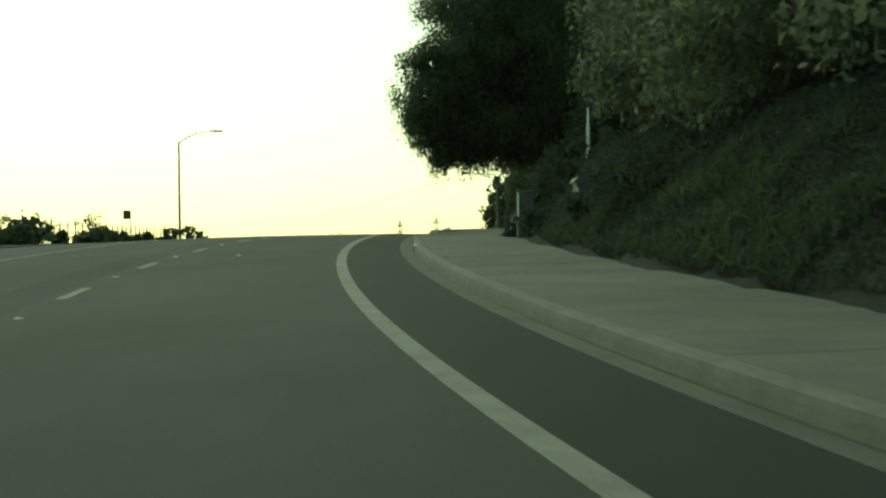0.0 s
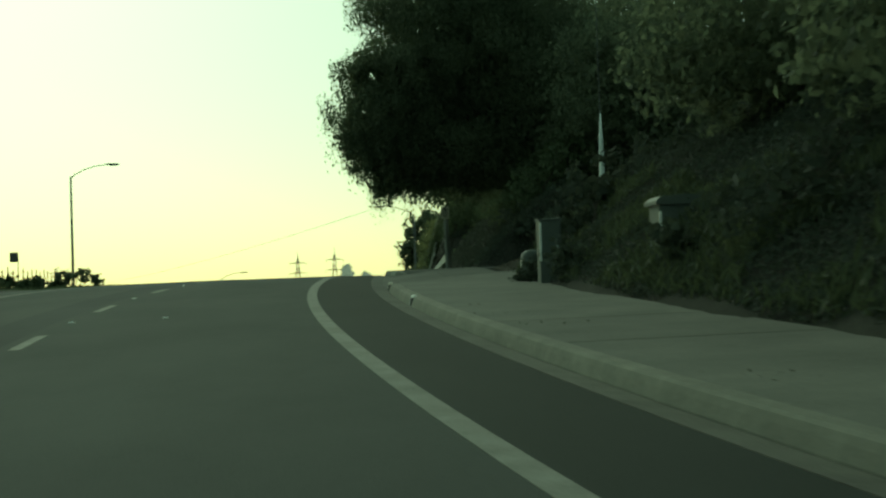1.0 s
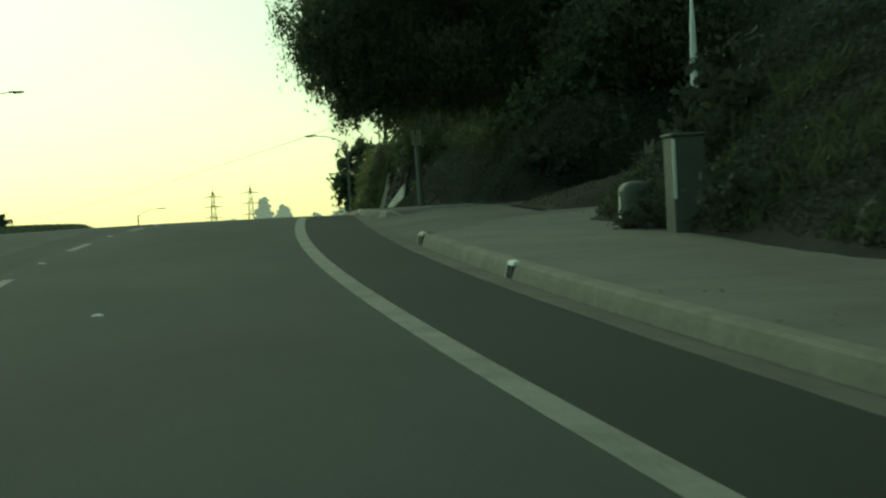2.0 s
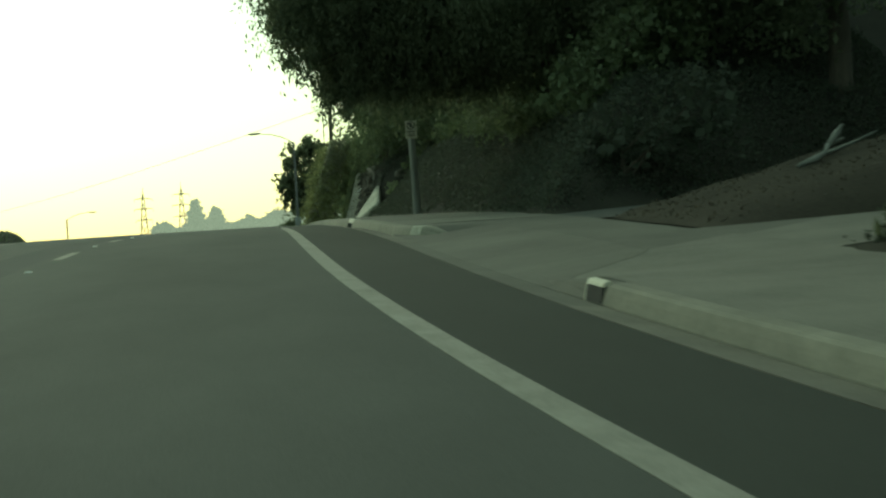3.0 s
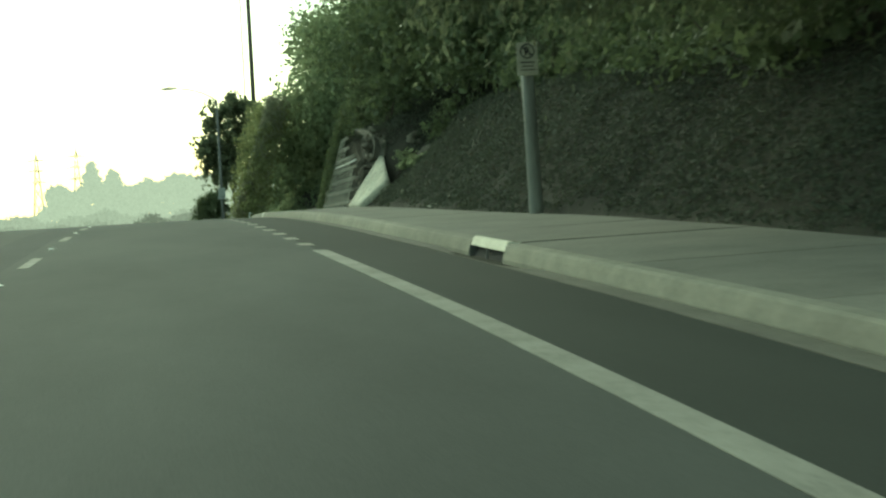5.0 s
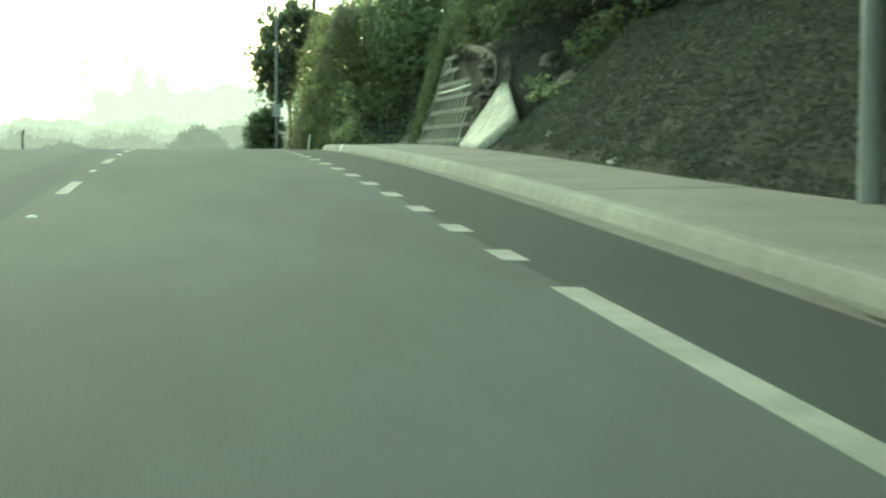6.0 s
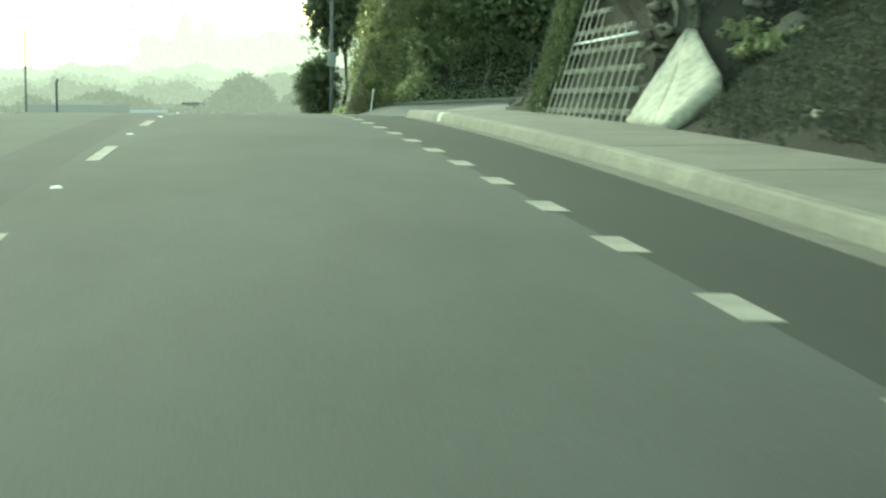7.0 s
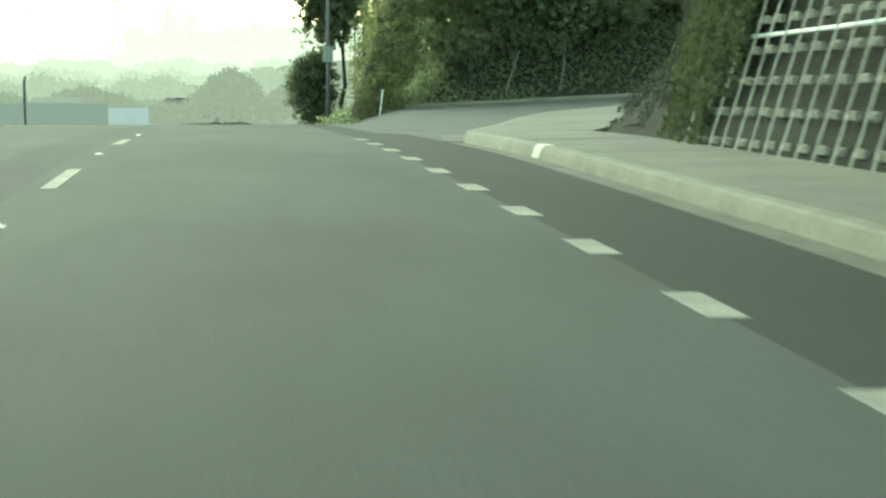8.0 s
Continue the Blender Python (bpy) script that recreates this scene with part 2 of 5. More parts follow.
def part(name, bm, material=None, parent=None, label="", smooth=False):
    """A bmesh or a mesh as one object, under a thing or a part."""
    if isinstance(bm, bmesh.types.BMesh):
        me = bpy.data.meshes.new(name)
        bmesh.ops.recalc_face_normals(bm, faces=bm.faces)
        bm.to_mesh(me)
        bm.free()
        me.materials.append(material)
        if smooth:
            me.polygons.foreach_set("use_smooth", [True] * len(me.polygons))
    else:
        me = bm
    ob = new(name, me)
    if parent:
        ob.parent = parent
    if label:
        ob["label"] = label
    return ob


def thing(name, m, label, category, group="", kind=""):
    ob = new(name)
    ob.empty_display_size = 0.2
    ob.matrix_world = m
    return tagged(ob, label, category, group, kind)


def box(bm, lo, hi, bevel=0.0, m=None):
    g = bmesh.ops.create_cube(bm, size=1)
    vs = g["verts"]
    for v in vs:
        v.co = Vector([lo[i] + (v.co[i] + 0.5) * (hi[i] - lo[i]) for i in range(3)])
    if bevel:
        es = list({e for v in vs for e in v.link_edges})
        r = bmesh.ops.bevel(bm, geom=es, offset=bevel, segments=2, affect="EDGES", profile=0.5)
        vs = list({v for f in r["faces"] for v in f.verts} | {v for v in vs if v.is_valid})
    if m is not None:
        bmesh.ops.transform(bm, matrix=m, verts=[v for v in vs if v.is_valid])
    return bm


def tube(bm, points, radii, sides=8, cap=True):
    """A tapered tube along points."""
    pts = [Vector(p) for p in points]
    rings = []
    for i, p in enumerate(pts):
        way = (pts[min(i + 1, len(pts) - 1)] - pts[max(i - 1, 0)]).normalized()
        side = way.cross(Vector((0.31, 0.17, 1) if abs(way.z) < 0.9 else (1, 0.13, 0))).normalized()
        up = way.cross(side)
        rings.append([bm.verts.new(p + (side * math.cos(a) + up * math.sin(a)) * radii[i])
                      for a in (2 * math.pi * k / sides for k in range(sides))])
    for a, b in zip(rings, rings[1:]):
        for k in range(sides):
            bm.faces.new((a[k], a[(k + 1) % sides], b[(k + 1) % sides], b[k]))
    if cap:
        bm.faces.new(rings[0])
        bm.faces.new(rings[-1])
    return bm


def extrude_profile(bm, profile, rows):
    """Closed profile points placed by each row's function, joined into a solid."""
    rings = [[bm.verts.new(row(u, w)) for u, w in profile] for row in rows]
    n = len(profile)
    for a, b in zip(rings, rings[1:]):
        for k in range(n):
            bm.faces.new((a[k], a[(k + 1) % n], b[(k + 1) % n], b[k]))
    bm.faces.new(rings[0])
    bm.faces.new(rings[-1])
    return bm


# ---- the road's line: heading (degrees to the left) and slope along it ----
HEAD_S, HEAD = zip((-84, 22.5), (-72, 18.93), (-66, 16.83), (-60, 14.56), (-54, 12.23), (-48, 9.98), (-42, 8.1), (-36, 6.6), (-30, 4.94), (-24, 2.85), (-18, 0.87), (-12, 0.08), (-6, 0), (0, 0), (12, 0.24), (21, 0.5), (30, 0.2), (40, 0))
SLOPE_S, SLOPE = zip((-84, 0.0312), (-66, 0.0412), (-48, 0.045), (-36, 0.0459), (-24, 0.0458), (-18, 0.040), (-12, 0.0286), (-6, 0.015), (0, 0.0106), (6, 0.0096), (12, 0.0016), (18, -0.0073), (24, -0.015), (30, -0.033), (36, -0.040), (46, -0.042), (50, -0.05), (58, -0.08), (110, -0.075), (160, -0.03), (260, 0.0))
GRID = np.arange(-300, 700.01, 0.5)
ZERO = int(np.argmin(np.abs(GRID)))
TURN = np.radians(np.interp(GRID, HEAD_S, HEAD))
LINE = np.stack([np.cumsum(-np.sin(TURN)) * 0.5, np.cumsum(np.cos(TURN)) * 0.5, np.cumsum(np.interp(GRID, SLOPE_S, SLOPE)) * 0.5], 1)
LINE -= LINE[ZERO]
LEFT_FALL, RIGHT_FALL = 0.003, -0.019


def left_drop(s, lat):
    """How far the inner lanes fall away towards the far kerb."""
    return np.interp(s, (-8, 5, 13, 24), (0.34, 0.2, 0.08, 0.0)) * np.clip((-np.asarray(lat) - 4) / 10.4, 0, 1) ** 1.5


def on_road(s, lat, up=0.0):
    """A place by its way along the bicycle-lane line and its distance to the right of it."""
    x, y, z = (np.interp(s, GRID, LINE[:, i]) for i in range(3))
    a = np.interp(s, GRID, TURN)
    fall = LEFT_FALL * lat - float(left_drop(s, lat)) if lat < 0 else RIGHT_FALL * min(lat, 1.5)
    return Vector((x + math.cos(a) * lat, y + math.sin(a) * lat, z + fall + up))


def along(x, y):
    """Way along the line and distance to its right, for arrays of places."""
    x, y = np.asarray(x, float).ravel(), np.asarray(y, float).ravel()
    s, lat = np.empty(len(x)), np.empty(len(x))
    few = LINE[::4, :2]
    for i in range(0, len(x), 4000):
        d = (x[i:i + 4000, None] - few[None, :, 0]) ** 2 + (y[i:i + 4000, None] - few[None, :, 1]) ** 2
        j = d.argmin(1) * 4
        dx, dy, a = x[i:i + 4000] - LINE[j, 0], y[i:i + 4000] - LINE[j, 1], TURN[j]
        s[i:i + 4000] = GRID[j] + (-np.sin(a) * dx + np.cos(a) * dy)
        lat[i:i + 4000] = np.cos(a) * dx + np.sin(a) * dy
    return s, lat


def ease(a, b, v):
    t = np.clip((v - a) / (b - a), 0, 1)
    return t * t * (3 - 2 * t)


CORNER, CORNER_R = (7.1, 30.4), 5.6     # kerb return into the side street
DRIVE = (-23.6, -13.4)                  # the driveway's opening


def drive_near(lat):
    return np.interp(lat, (3.9, 8, 13.5), (-22.6, -20.6, -20.0))


def drive_far(lat):
    return np.interp(lat, (3.9, 7, 13.5), (-11.6, -10.2, -9.4))


def walk_back(s):
    return 3.95 - 0.7 * ease(0, 9, s)


def bank_depth(x, y):
    s, lat = along(x, y)
    x, y = np.asarray(x, float).ravel(), np.asarray(y, float).ravel()
    d = lat - walk_back(s)
    inner = CORNER_R - 2.4
    round_corner = np.where(x < CORNER[0], inner - np.hypot(x - CORNER[0], y - CORNER[1]), CORNER[1] + inner - y)
    d = np.where(y > CORNER[1], round_corner, d)
    gap = np.maximum(np.maximum(drive_near(lat) - 0.5 - s, s - drive_far(lat) - 0.4), lat - 13)
    return np.minimum(d, gap), s, lat


def land(x, y):
    """Height of the bare ground."""
    x, y = np.asarray(x, float).ravel(), np.asarray(y, float).ravel()
    d, s, lat = bank_depth(x, y)
    z = np.interp(s, GRID, LINE[:, 2]) - 0.07 - left_drop(s, lat)
    z = z + ease(30, 37, y) * (1 - ease(75, 110, y)) * 0.05 * np.clip(x - 3, 0, 40)
    z = z + np.interp(y, (38, 50, 62, 70, 90), (0, 0.08, 0.72, 1.0, 1.2)) * ease(1.4, 4.0, x) * (1 - ease(90, 120, y))
    d2 = np.minimum(x - 5.0, y - 63.5)
    steep = np.interp(y, (16.5, 18, 20, 20.8, 21.8, 27.5, 29.5), (1, 0.75, 0.75, 1.15, 2.5, 2.5, 1))     # cut bank behind the crib wall
    for dd, rise in ((d, 1.05 * steep), (d2, 1.05)):
        foot = 2.1 / rise
        h = np.where(dd < foot, dd * rise, 2.1 + 0.5 * (dd - foot))
        z = z + np.clip(h, 0, 8) + np.where(dd > 0.3, 0.12 * np.sin(x * 1.7 + y) * np.sin(y * 1.1 - x), 0)
    z = z + np.where((lat > 3.8) & (d < 0) & (s > DRIVE[0] - 3) & (s < DRIVE[1] + 3), 0.13 + 0.035 * np.clip(lat - 3.9, 0, 14), 0)
    z = z + np.where((lat > 3.7) & (s < DRIVE[1] + 4) & (d >= 0), 0.2 * (1 - ease(0.3, 1.6, d)), 0)
    berm = np.interp(y, (-60, -10, 11, 60, 80, 115), (-1.6, -0.35, -0.1, 0.9, 1.1, -4.5))
    z = z + ease(-14.6, -18.5, lat) * (1 - ease(85, 115, y)) * ease(-60, -30, y) * np.maximum(berm - z, 0)
    z = z - 4 * ease(-25, -70, lat) * ease(60, 140, y)
    z = z - np.interp(y, (300, 900, 4000), (0, 10, 95))
    return z


def land_z(x, y):
    return float(land([x], [y])[0])


# ---- ground: one sheet to the horizon ----
gx = np.r_[-2600, -1200, -600, -300, -150, -90, -60, -45, np.arange(-36, 20.1, 0.6), 24, 30, 40, 60, 90, 150, 300, 600, 1200, 2600]
gy = np.r_[-1500, -500, -220, -140, np.arange(-100, 100.1, 1.0), np.arange(104, 181, 5), 200, 240, 300, 400, 550, 800, 1300, 2000, 4000]
nx, ny = len(gx), len(gy)
mx_, my_ = np.meshgrid(gx, gy)
mz_ = land(mx_, my_)
ground_v = np.stack([mx_.ravel(), my_.ravel(), mz_], 1)
ground_f = [(j * nx + i, j * nx + i + 1, (j + 1) * nx + i + 1, (j + 1) * nx + i) for j in range(ny - 1) for i in range(nx - 1)]
ground_me = raw("ground", ground_v, ground_f, SOIL, True)
# Ground past 120 m takes the glowing haze colour.
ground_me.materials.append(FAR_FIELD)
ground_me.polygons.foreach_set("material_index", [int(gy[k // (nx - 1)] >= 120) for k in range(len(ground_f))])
tagged(part("ground", ground_me), "dark soil and leaf litter on the roadside bank", "ground", kind="structure")


def strip(name, s_values, lat_values, up, material, label, category):
    rows = [[on_road(s, l, up) for l in lat_values] for s in s_values]
    n = len(lat_values)
    faces = [(j * n + i, j * n + i + 1, (j + 1) * n + i + 1, (j + 1) * n + i) for j in range(len(rows) - 1) for i in range(n - 1)]
    return tagged(part(name, raw(name, [v for r in rows for v in r], faces, material, True)), label, category, kind="structure")


ROAD_S = np.r_[np.arange(-110, 60, 1.0), np.arange(60, 420, 5.0)]
strip("bike_lane", ROAD_S, (0.1, 0.6, 1.22), 0.0, ASPHALT_LANE, "darker asphalt of the bicycle lane", "road")
strip("road", ROAD_S, (-3.25, -1.5, 0, 0.1), 0.0, ASPHALT, "dark grey asphalt road with fine grain", "road")
strip("asphalt_seam", ROAD_S, (-3.9, -3.25), 0.0, ASPHALT_SEAM, "slightly darker strip of newer asphalt beside the lane line", "road")
strip("road", ROAD_S, (-14.4, -13, -11.5, -10, -8.5, -7, -5.5, -3.9), 0.0, ASPHALT, "dark grey asphalt of the inner lanes", "road")

# side street, rising away from the main road
ss_v, ss_f = [], []
ss_x, ss_y = np.r_[np.arange(0.6, 12, 0.5), np.arange(12, 46, 2.0)], np.arange(30.6, 62.01, 0.6)
for yy in ss_y:
    for xx in ss_x:
        ss_v.append((xx, yy, 0))
ss_v = np.array(ss_v)
ss_v[:, 2] = land(ss_v[:, 0], ss_v[:, 1]) + 0.068
keep = np.where((np.hypot(ss_v[:, 0] - CORNER[0], ss_v[:, 1] - CORNER[1]) > CORNER_R - 0.4) & ((ss_v[:, 0] < CORNER[0]) | (ss_v[:, 1] > CORNER[1] + CORNER_R - 0.5)), True, False)
nsx = len(ss_x)
for j in range(len(ss_y) - 1):
    for i in range(nsx - 1):
        q = (j * nsx + i, j * nsx + i + 1, (j + 1) * nsx + i + 1, (j + 1) * nsx + i)
        if keep[list(q)].all():
            ss_f.append(q)
ss_v[:, 2] += np.where(ss_v[:, 0] < 1.3, -0.004, 0.0) - 0.019 * np.clip(ss_v[:, 0], 0, 1.5) * (1 - ease(34, 40, ss_v[:, 1]))
tagged(part("side_road", raw("side_road", ss_v, ss_f, ASPHALT_OLD, True)), "worn lighter asphalt of the joining side street", "road", kind="structure")

# earth track behind the pavement, between two concrete flares
def drive_sheet(name, first, last, material, label):
    v = [on_road(first(b) + (last(b) - first(b)) * a, b, 0.145 + 0.035 * max(0, b - 3.9)) for a in np.linspace(0, 1, 14) for b in np.linspace(3.9, 13.5, 14)]
    f = [(j * 14 + i, j * 14 + i + 1, (j + 1) * 14 + i + 1, (j + 1) * 14 + i) for j in range(13) for i in range(13)]
    tagged(part(name, raw(name, v, f, material, True)), label, "driveway", kind="structure")


TRACK = (-18.8, -14.4)     # the bare earth's stretch of the opening
drive_sheet("driveway_far_flare", lambda b: TRACK[1], drive_far, ASPHALT_OLD, "worn grey paved flare beside the earth track")
flare_edge = lambda b: float(np.interp(b, (1.69, 6.2, 13.5), (-22.5, -18.2, -18.0)))  # noqa: E731
drive_sheet("driveway_near_flare", drive_near, flare_edge, CONCRETE, "pale concrete flare spreading back from the pavement")
drive_sheet("driveway_margin", flare_edge, lambda b: max(TRACK[0] + 0.1, flare_edge(b) + 0.01), DRIVE_TOP, "stained grey concrete beside the earth track")
track_v = []
track_a, track_b = np.linspace(TRACK[0], TRACK[1], 26), np.r_[4.18, 4.22, 4.3, np.linspace(4.5, 13.5, 40)]


def track_up(q, b):
    """Height of the earth over the road's line."""
    lip = max(0.0, min(1.0, (b - 4.18) / 0.35, (q - TRACK[0]) / 0.9, (TRACK[1] - q) / 0.25))
    rough = 0.05 * noise.noise((q * 1.1, b * 1.1, 3)) + 0.025 * noise.noise((q * 3.1, b * 3.1, 7))
    return 0.13 + 0.035 * (b - 3.9) + lip ** 0.6 * (0.08 + rough + 0.19 * min(b - 4.2, 4.5))


for q in track_a:
    for b in track_b:
        track_v.append(on_road(q, b, track_up(q, b)))
nb = len(track_b)
track_f = [(j * nb + i, j * nb + i + 1, (j + 1) * nb + i + 1, (j + 1) * nb + i) for j in range(len(track_a) - 1) for i in range(nb - 1)]
tagged(part("earth_track", raw("earth_track", track_v, track_f, EARTH, True)), "bare brown earth track rising behind the pavement", "track", kind="structure")

# left verge kerb
bm = bmesh.new()
extrude_profile(bm, [(-14.75, -0.2), (-14.4, -0.2), (-14.4, 0.10), (-14.44, 0.14), (-14.75, 0.15)],
                [(lambda u, w, s=s: on_road(s, u, w)) for s in np.arange(-100, 150, 2.0)])
tagged(part("kerb_far", bm, CONCRETE), "pale concrete kerb along the far verge", "kerb", kind="structure")


# ---- leaves ----
def leaf_mesh(name, centres, size, material, slim=0.45, droop=0.0, seed=1, lie=None):
    """Many single leaves, each a bent four-cornered blade."""
    rng = np.random.default_rng(seed)
    c = np.asarray(centres, float)
    n = len(c)
    way = rng.normal(size=(n, 3))
    way[:, 2] -= droop * 2.2
    way /= np.linalg.norm(way, axis=1, keepdims=True)
    lean = rng.normal(size=(n, 3))
    if lie is not None:
        lean = np.asarray(lie) + 0.7 * lean
        way = np.cross(lean, way)
        way /= np.linalg.norm(way, axis=1, keepdims=True) + 1e-9
    other = np.cross(way, lean)
    other /= np.linalg.norm(other, axis=1, keepdims=True) + 1e-9
    length = size * rng.uniform(0.6, 1.4, (n, 1))
    a = c - way * length / 2
    b = c + way * length / 2
    nrm = np.cross(way, other) * length * 0.10
    l = c + other * length * slim / 2 + nrm
    r = c - other * length * slim / 2 + nrm
    verts = np.stack([a, l, b, r], 1).reshape(-1, 3)
    me = bpy.data.meshes.new(name)
    me.vertices.add(4 * n)
    me.vertices.foreach_set("co", verts.ravel())
    me.loops.add(4 * n)
    me.loops.foreach_set("vertex_index", np.arange(4 * n))
    me.polygons.add(n)
    me.polygons.foreach_set("loop_start", np.arange(0, 4 * n, 4))
    me.polygons.foreach_set("loop_total", np.full(n, 4))
    me.materials.append(material)
    me.update(calc_edges=True)
    return me


def fill(blobs, per_m3, seed, shell=0.5, sprays=0.0, more=1.0):
    """Leaf places in uneven clumps inside ellipsoids (centre, radii)."""
    rng = np.random.default_rng(seed)
    out = []
    for (cx, cy, cz), (rx, ry, rz) in blobs:
        tufts = int(more * max(26, 26 * (rx * ry * rz) ** 0.62))
        d = rng.normal(size=(tufts, 3))
        d /= np.linalg.norm(d, axis=1, keepdims=True)
        rad = rng.uniform(shell, 1.0, (tufts, 1)) ** 0.5
        mids = d * rad * (rx, ry, rz) + (cx, cy, cz)
        count = int(4.19 * rx * ry * rz * per_m3 / tufts)
        spread = 0.21 * (rx * ry * rz) ** (1 / 3)
        for mdl in mids:
            k = max(4, int(count * rng.uniform(0.5, 1.5)))
            q = np.clip(rng.normal(size=(k, 3)), -1.6, 1.6) * spread * (0.55, 0.55, 0.42)
            if sprays:
                q[:, 2] -= np.abs(rng.normal(size=k)) * sprays * rng.uniform(0, 1)
            out.append(mdl + q)
    return np.concatenate(out)


def limbs(bm, base, top, radius, ends, seed, bend=0.5):
    """A trunk from base to top, and limbs to the ends."""
    rng = random.Random(seed)
    base, top = Vector(base), Vector(top)
    mids = [base.lerp(top, k / 5) + Vector((rng.uniform(-1, 1), rng.uniform(-1, 1), 0)) * bend * 0.25 * (k not in (0, 5)) for k in range(6)]
    tube(bm, [base - Vector((0, 0, 0.4))] + mids, [radius * 1.35] + [radius * (1.15 - 0.12 * k) for k in range(6)], 10)
    for e in ends:
        e = Vector(e)
        start = mids[rng.choice((2, 3, 4, 5))]
        knee = start.lerp(e, 0.5) + Vector((rng.uniform(-0.4, 0.4), rng.uniform(-0.4, 0.4), 0.35))
        tube(bm, [start, start.lerp(knee, 0.5) + Vector((0, 0, 0.12)), knee, knee.lerp(e, 0.5), e], [radius * 0.5, radius * 0.4, radius * 0.28, radius * 0.16, radius * 0.05], 6)
        for _ in range(3):
            f = e + Vector((rng.uniform(-1, 1), rng.uniform(-1, 1), rng.uniform(-0.5, 0.9))) * 0.9
            tube(bm, [knee.lerp(e, 0.6), knee.lerp(f, 0.7), f], [radius * 0.12, radius * 0.07, radius * 0.02], 5)
    return bm


def tree(name, base_xy, height, radius, blobs, per_m3, leaf, material, label, seed, droop=0.0, sprays=0.0, slim=0.45, lean=(0, 0), core=True, group="", more=1.0, bark=None):
    """A tree on the ground: trunk with limbs, crown of single leaves."""
    bx, by = base_xy
    bz = float(land([bx], [by])[0])
    root = thing(name, pose(bx, by, bz), label, "tree", group)
    at = lambda p: (p[0] - bx, p[1] - by, p[2] - bz)  # noqa: E731
    local = [(at(c), r) for c, r in blobs]
    bm = limbs(bmesh.new(), (0, 0, 0), (lean[0], lean[1], height), radius, [c for c, _ in local], seed, 0.12 if radius < 0.06 else 0.5)
    part("trunk", bm, bark or BARK, root, smooth=True)
    pts = fill(local, per_m3, seed, 0.35, sprays, more)
    part("crown", leaf_mesh("crown", pts, leaf, material, slim, droop, seed), material, root)
    if core:
        inner = fill([(c, tuple(0.72 * v for v in r)) for c, r in local], per_m3 * 0.34, seed + 50, 0.0)
        part("inner_foliage", leaf_mesh("inner_foliage", inner, leaf * 1.7, material, 0.8, droop, seed + 5), material, root, "dark foliage in the crown's depth")
    return root


# the large weeping tree that hangs over the road
tree("pepper_tree", (6.4, -1.2), 7.0, 0.34,
     [((1.65, -2.0, 5.4), (2.25, 2.2, 1.1)), ((1.7, -1.8, 4.5), (2.15, 2.0, 0.6)), ((2.0, -1.6, 3.9), (1.7, 1.8, 0.6)),
      ((4.05, -1.4, 4.2), (3.0, 2.8, 0.95)), ((3.5, -0.4, 3.75), (1.8, 2.0, 0.6)), ((2.35, -2.2, 6.8), (2.7, 2.4, 1.1)),
      ((3.5, -1.5, 8.9), (2.9, 2.8, 1.8)), ((6.2, -1.0, 6.9), (3.4, 3.4, 2.8)), ((5.2, -1.2, 10.6), (2.5, 2.6, 1.5)),
      ((7.7, -3.0, 5.1), (2.4, 2.6, 1.9)), ((2.7, -1.6, 5.9), (1.9, 2.1, 1.5)),
      ((0.75, -2.0, 4.5), (1.15, 1.4, 0.75)), ((1.25, -1.9, 3.75), (1.1, 1.4, 0.65)), ((1.9, -1.7, 3.15), (1.1, 1.3, 0.6)),
      ((2.7, -1.6, 3.3), (1.15, 1.3, 0.6)), ((3.9, -1.4, 3.6), (1.4, 1.5, 0.9)), ((5.4, -1.6, 3.8), (1.6, 1.6, 1.2)), ((1.3, -1.9, 2.95), (0.45, 0.8, 0.5))],
     640, 0.115, LEAF_DARK, "large dark weeping tree overhanging the pavement and road", 11, droop=0.9, sprays=0.45, slim=0.34, lean=(-0.8, 0.0), more=1.8)

# trees on the bank
BANK_TREES = [
    ((10.5, -48), 3.0, [((10.0, -48, 2.4), (2.8, 4.0, 1.6)), ((8.6, -45, 1.6), (1.8, 2.6, 1.0))]),
    ((9.6, -38), 3.6, [((9.0, -38, 3.0), (2.8, 4.0, 1.7)), ((7.8, -36, 1.9), (1.8, 2.8, 1.0))]),
    ((9.4, -29.5), 4.4, [((8.6, -29.5, 3.8), (2.9, 4.0, 1.8)), ((7.4, -28, 2.6), (1.8, 2.8, 1.1))]),
    ((14.5, -22), 5.0, [((13.6, -21, 4.6), (3.2, 3.4, 2.2)), ((12.8, -23, 3.0), (2.4, 2.6, 1.6))]),
    ((16, -14), 5.5, [((14.8, -14.5, 5.0), (3.4, 4.0, 2.6)), ((14.2, -12, 3.4), (2.8, 3.0, 2.0))]),
    ((10.6, -7), 6.0, [((9.4, -7, 5.4), (3.2, 3.4, 2.4)), ((8.4, -5, 4.0), (2.2, 2.6, 1.4))]),
    ((11, -1), 7.5, [((10.2, -1, 7.0), (3.4, 3.4, 2.8)), ((9.4, -1.5, 4.4), (2.4, 3.0, 1.8))]),
    ((10.5, 10), 8.5, [((9.0, 10, 6.6), (3.4, 3.6, 2.6)), ((9.6, 10.5, 9.6), (3.6, 3.6, 2.4)), ((8.8, 11.5, 4.2), (2.4, 3.0, 1.6))]),
]
for n, (xy, h, blobs) in enumerate(BANK_TREES):
    tree("bank_tree", xy, h, 0.16 + 0.02 * (n % 3), blobs, 125, 0.155, LEAF_DARK, "tall dark broad-leaved tree on the ivy bank", 100 + n, droop=0.3, sprays=0.2, slim=0.5, group="trees on the bank")

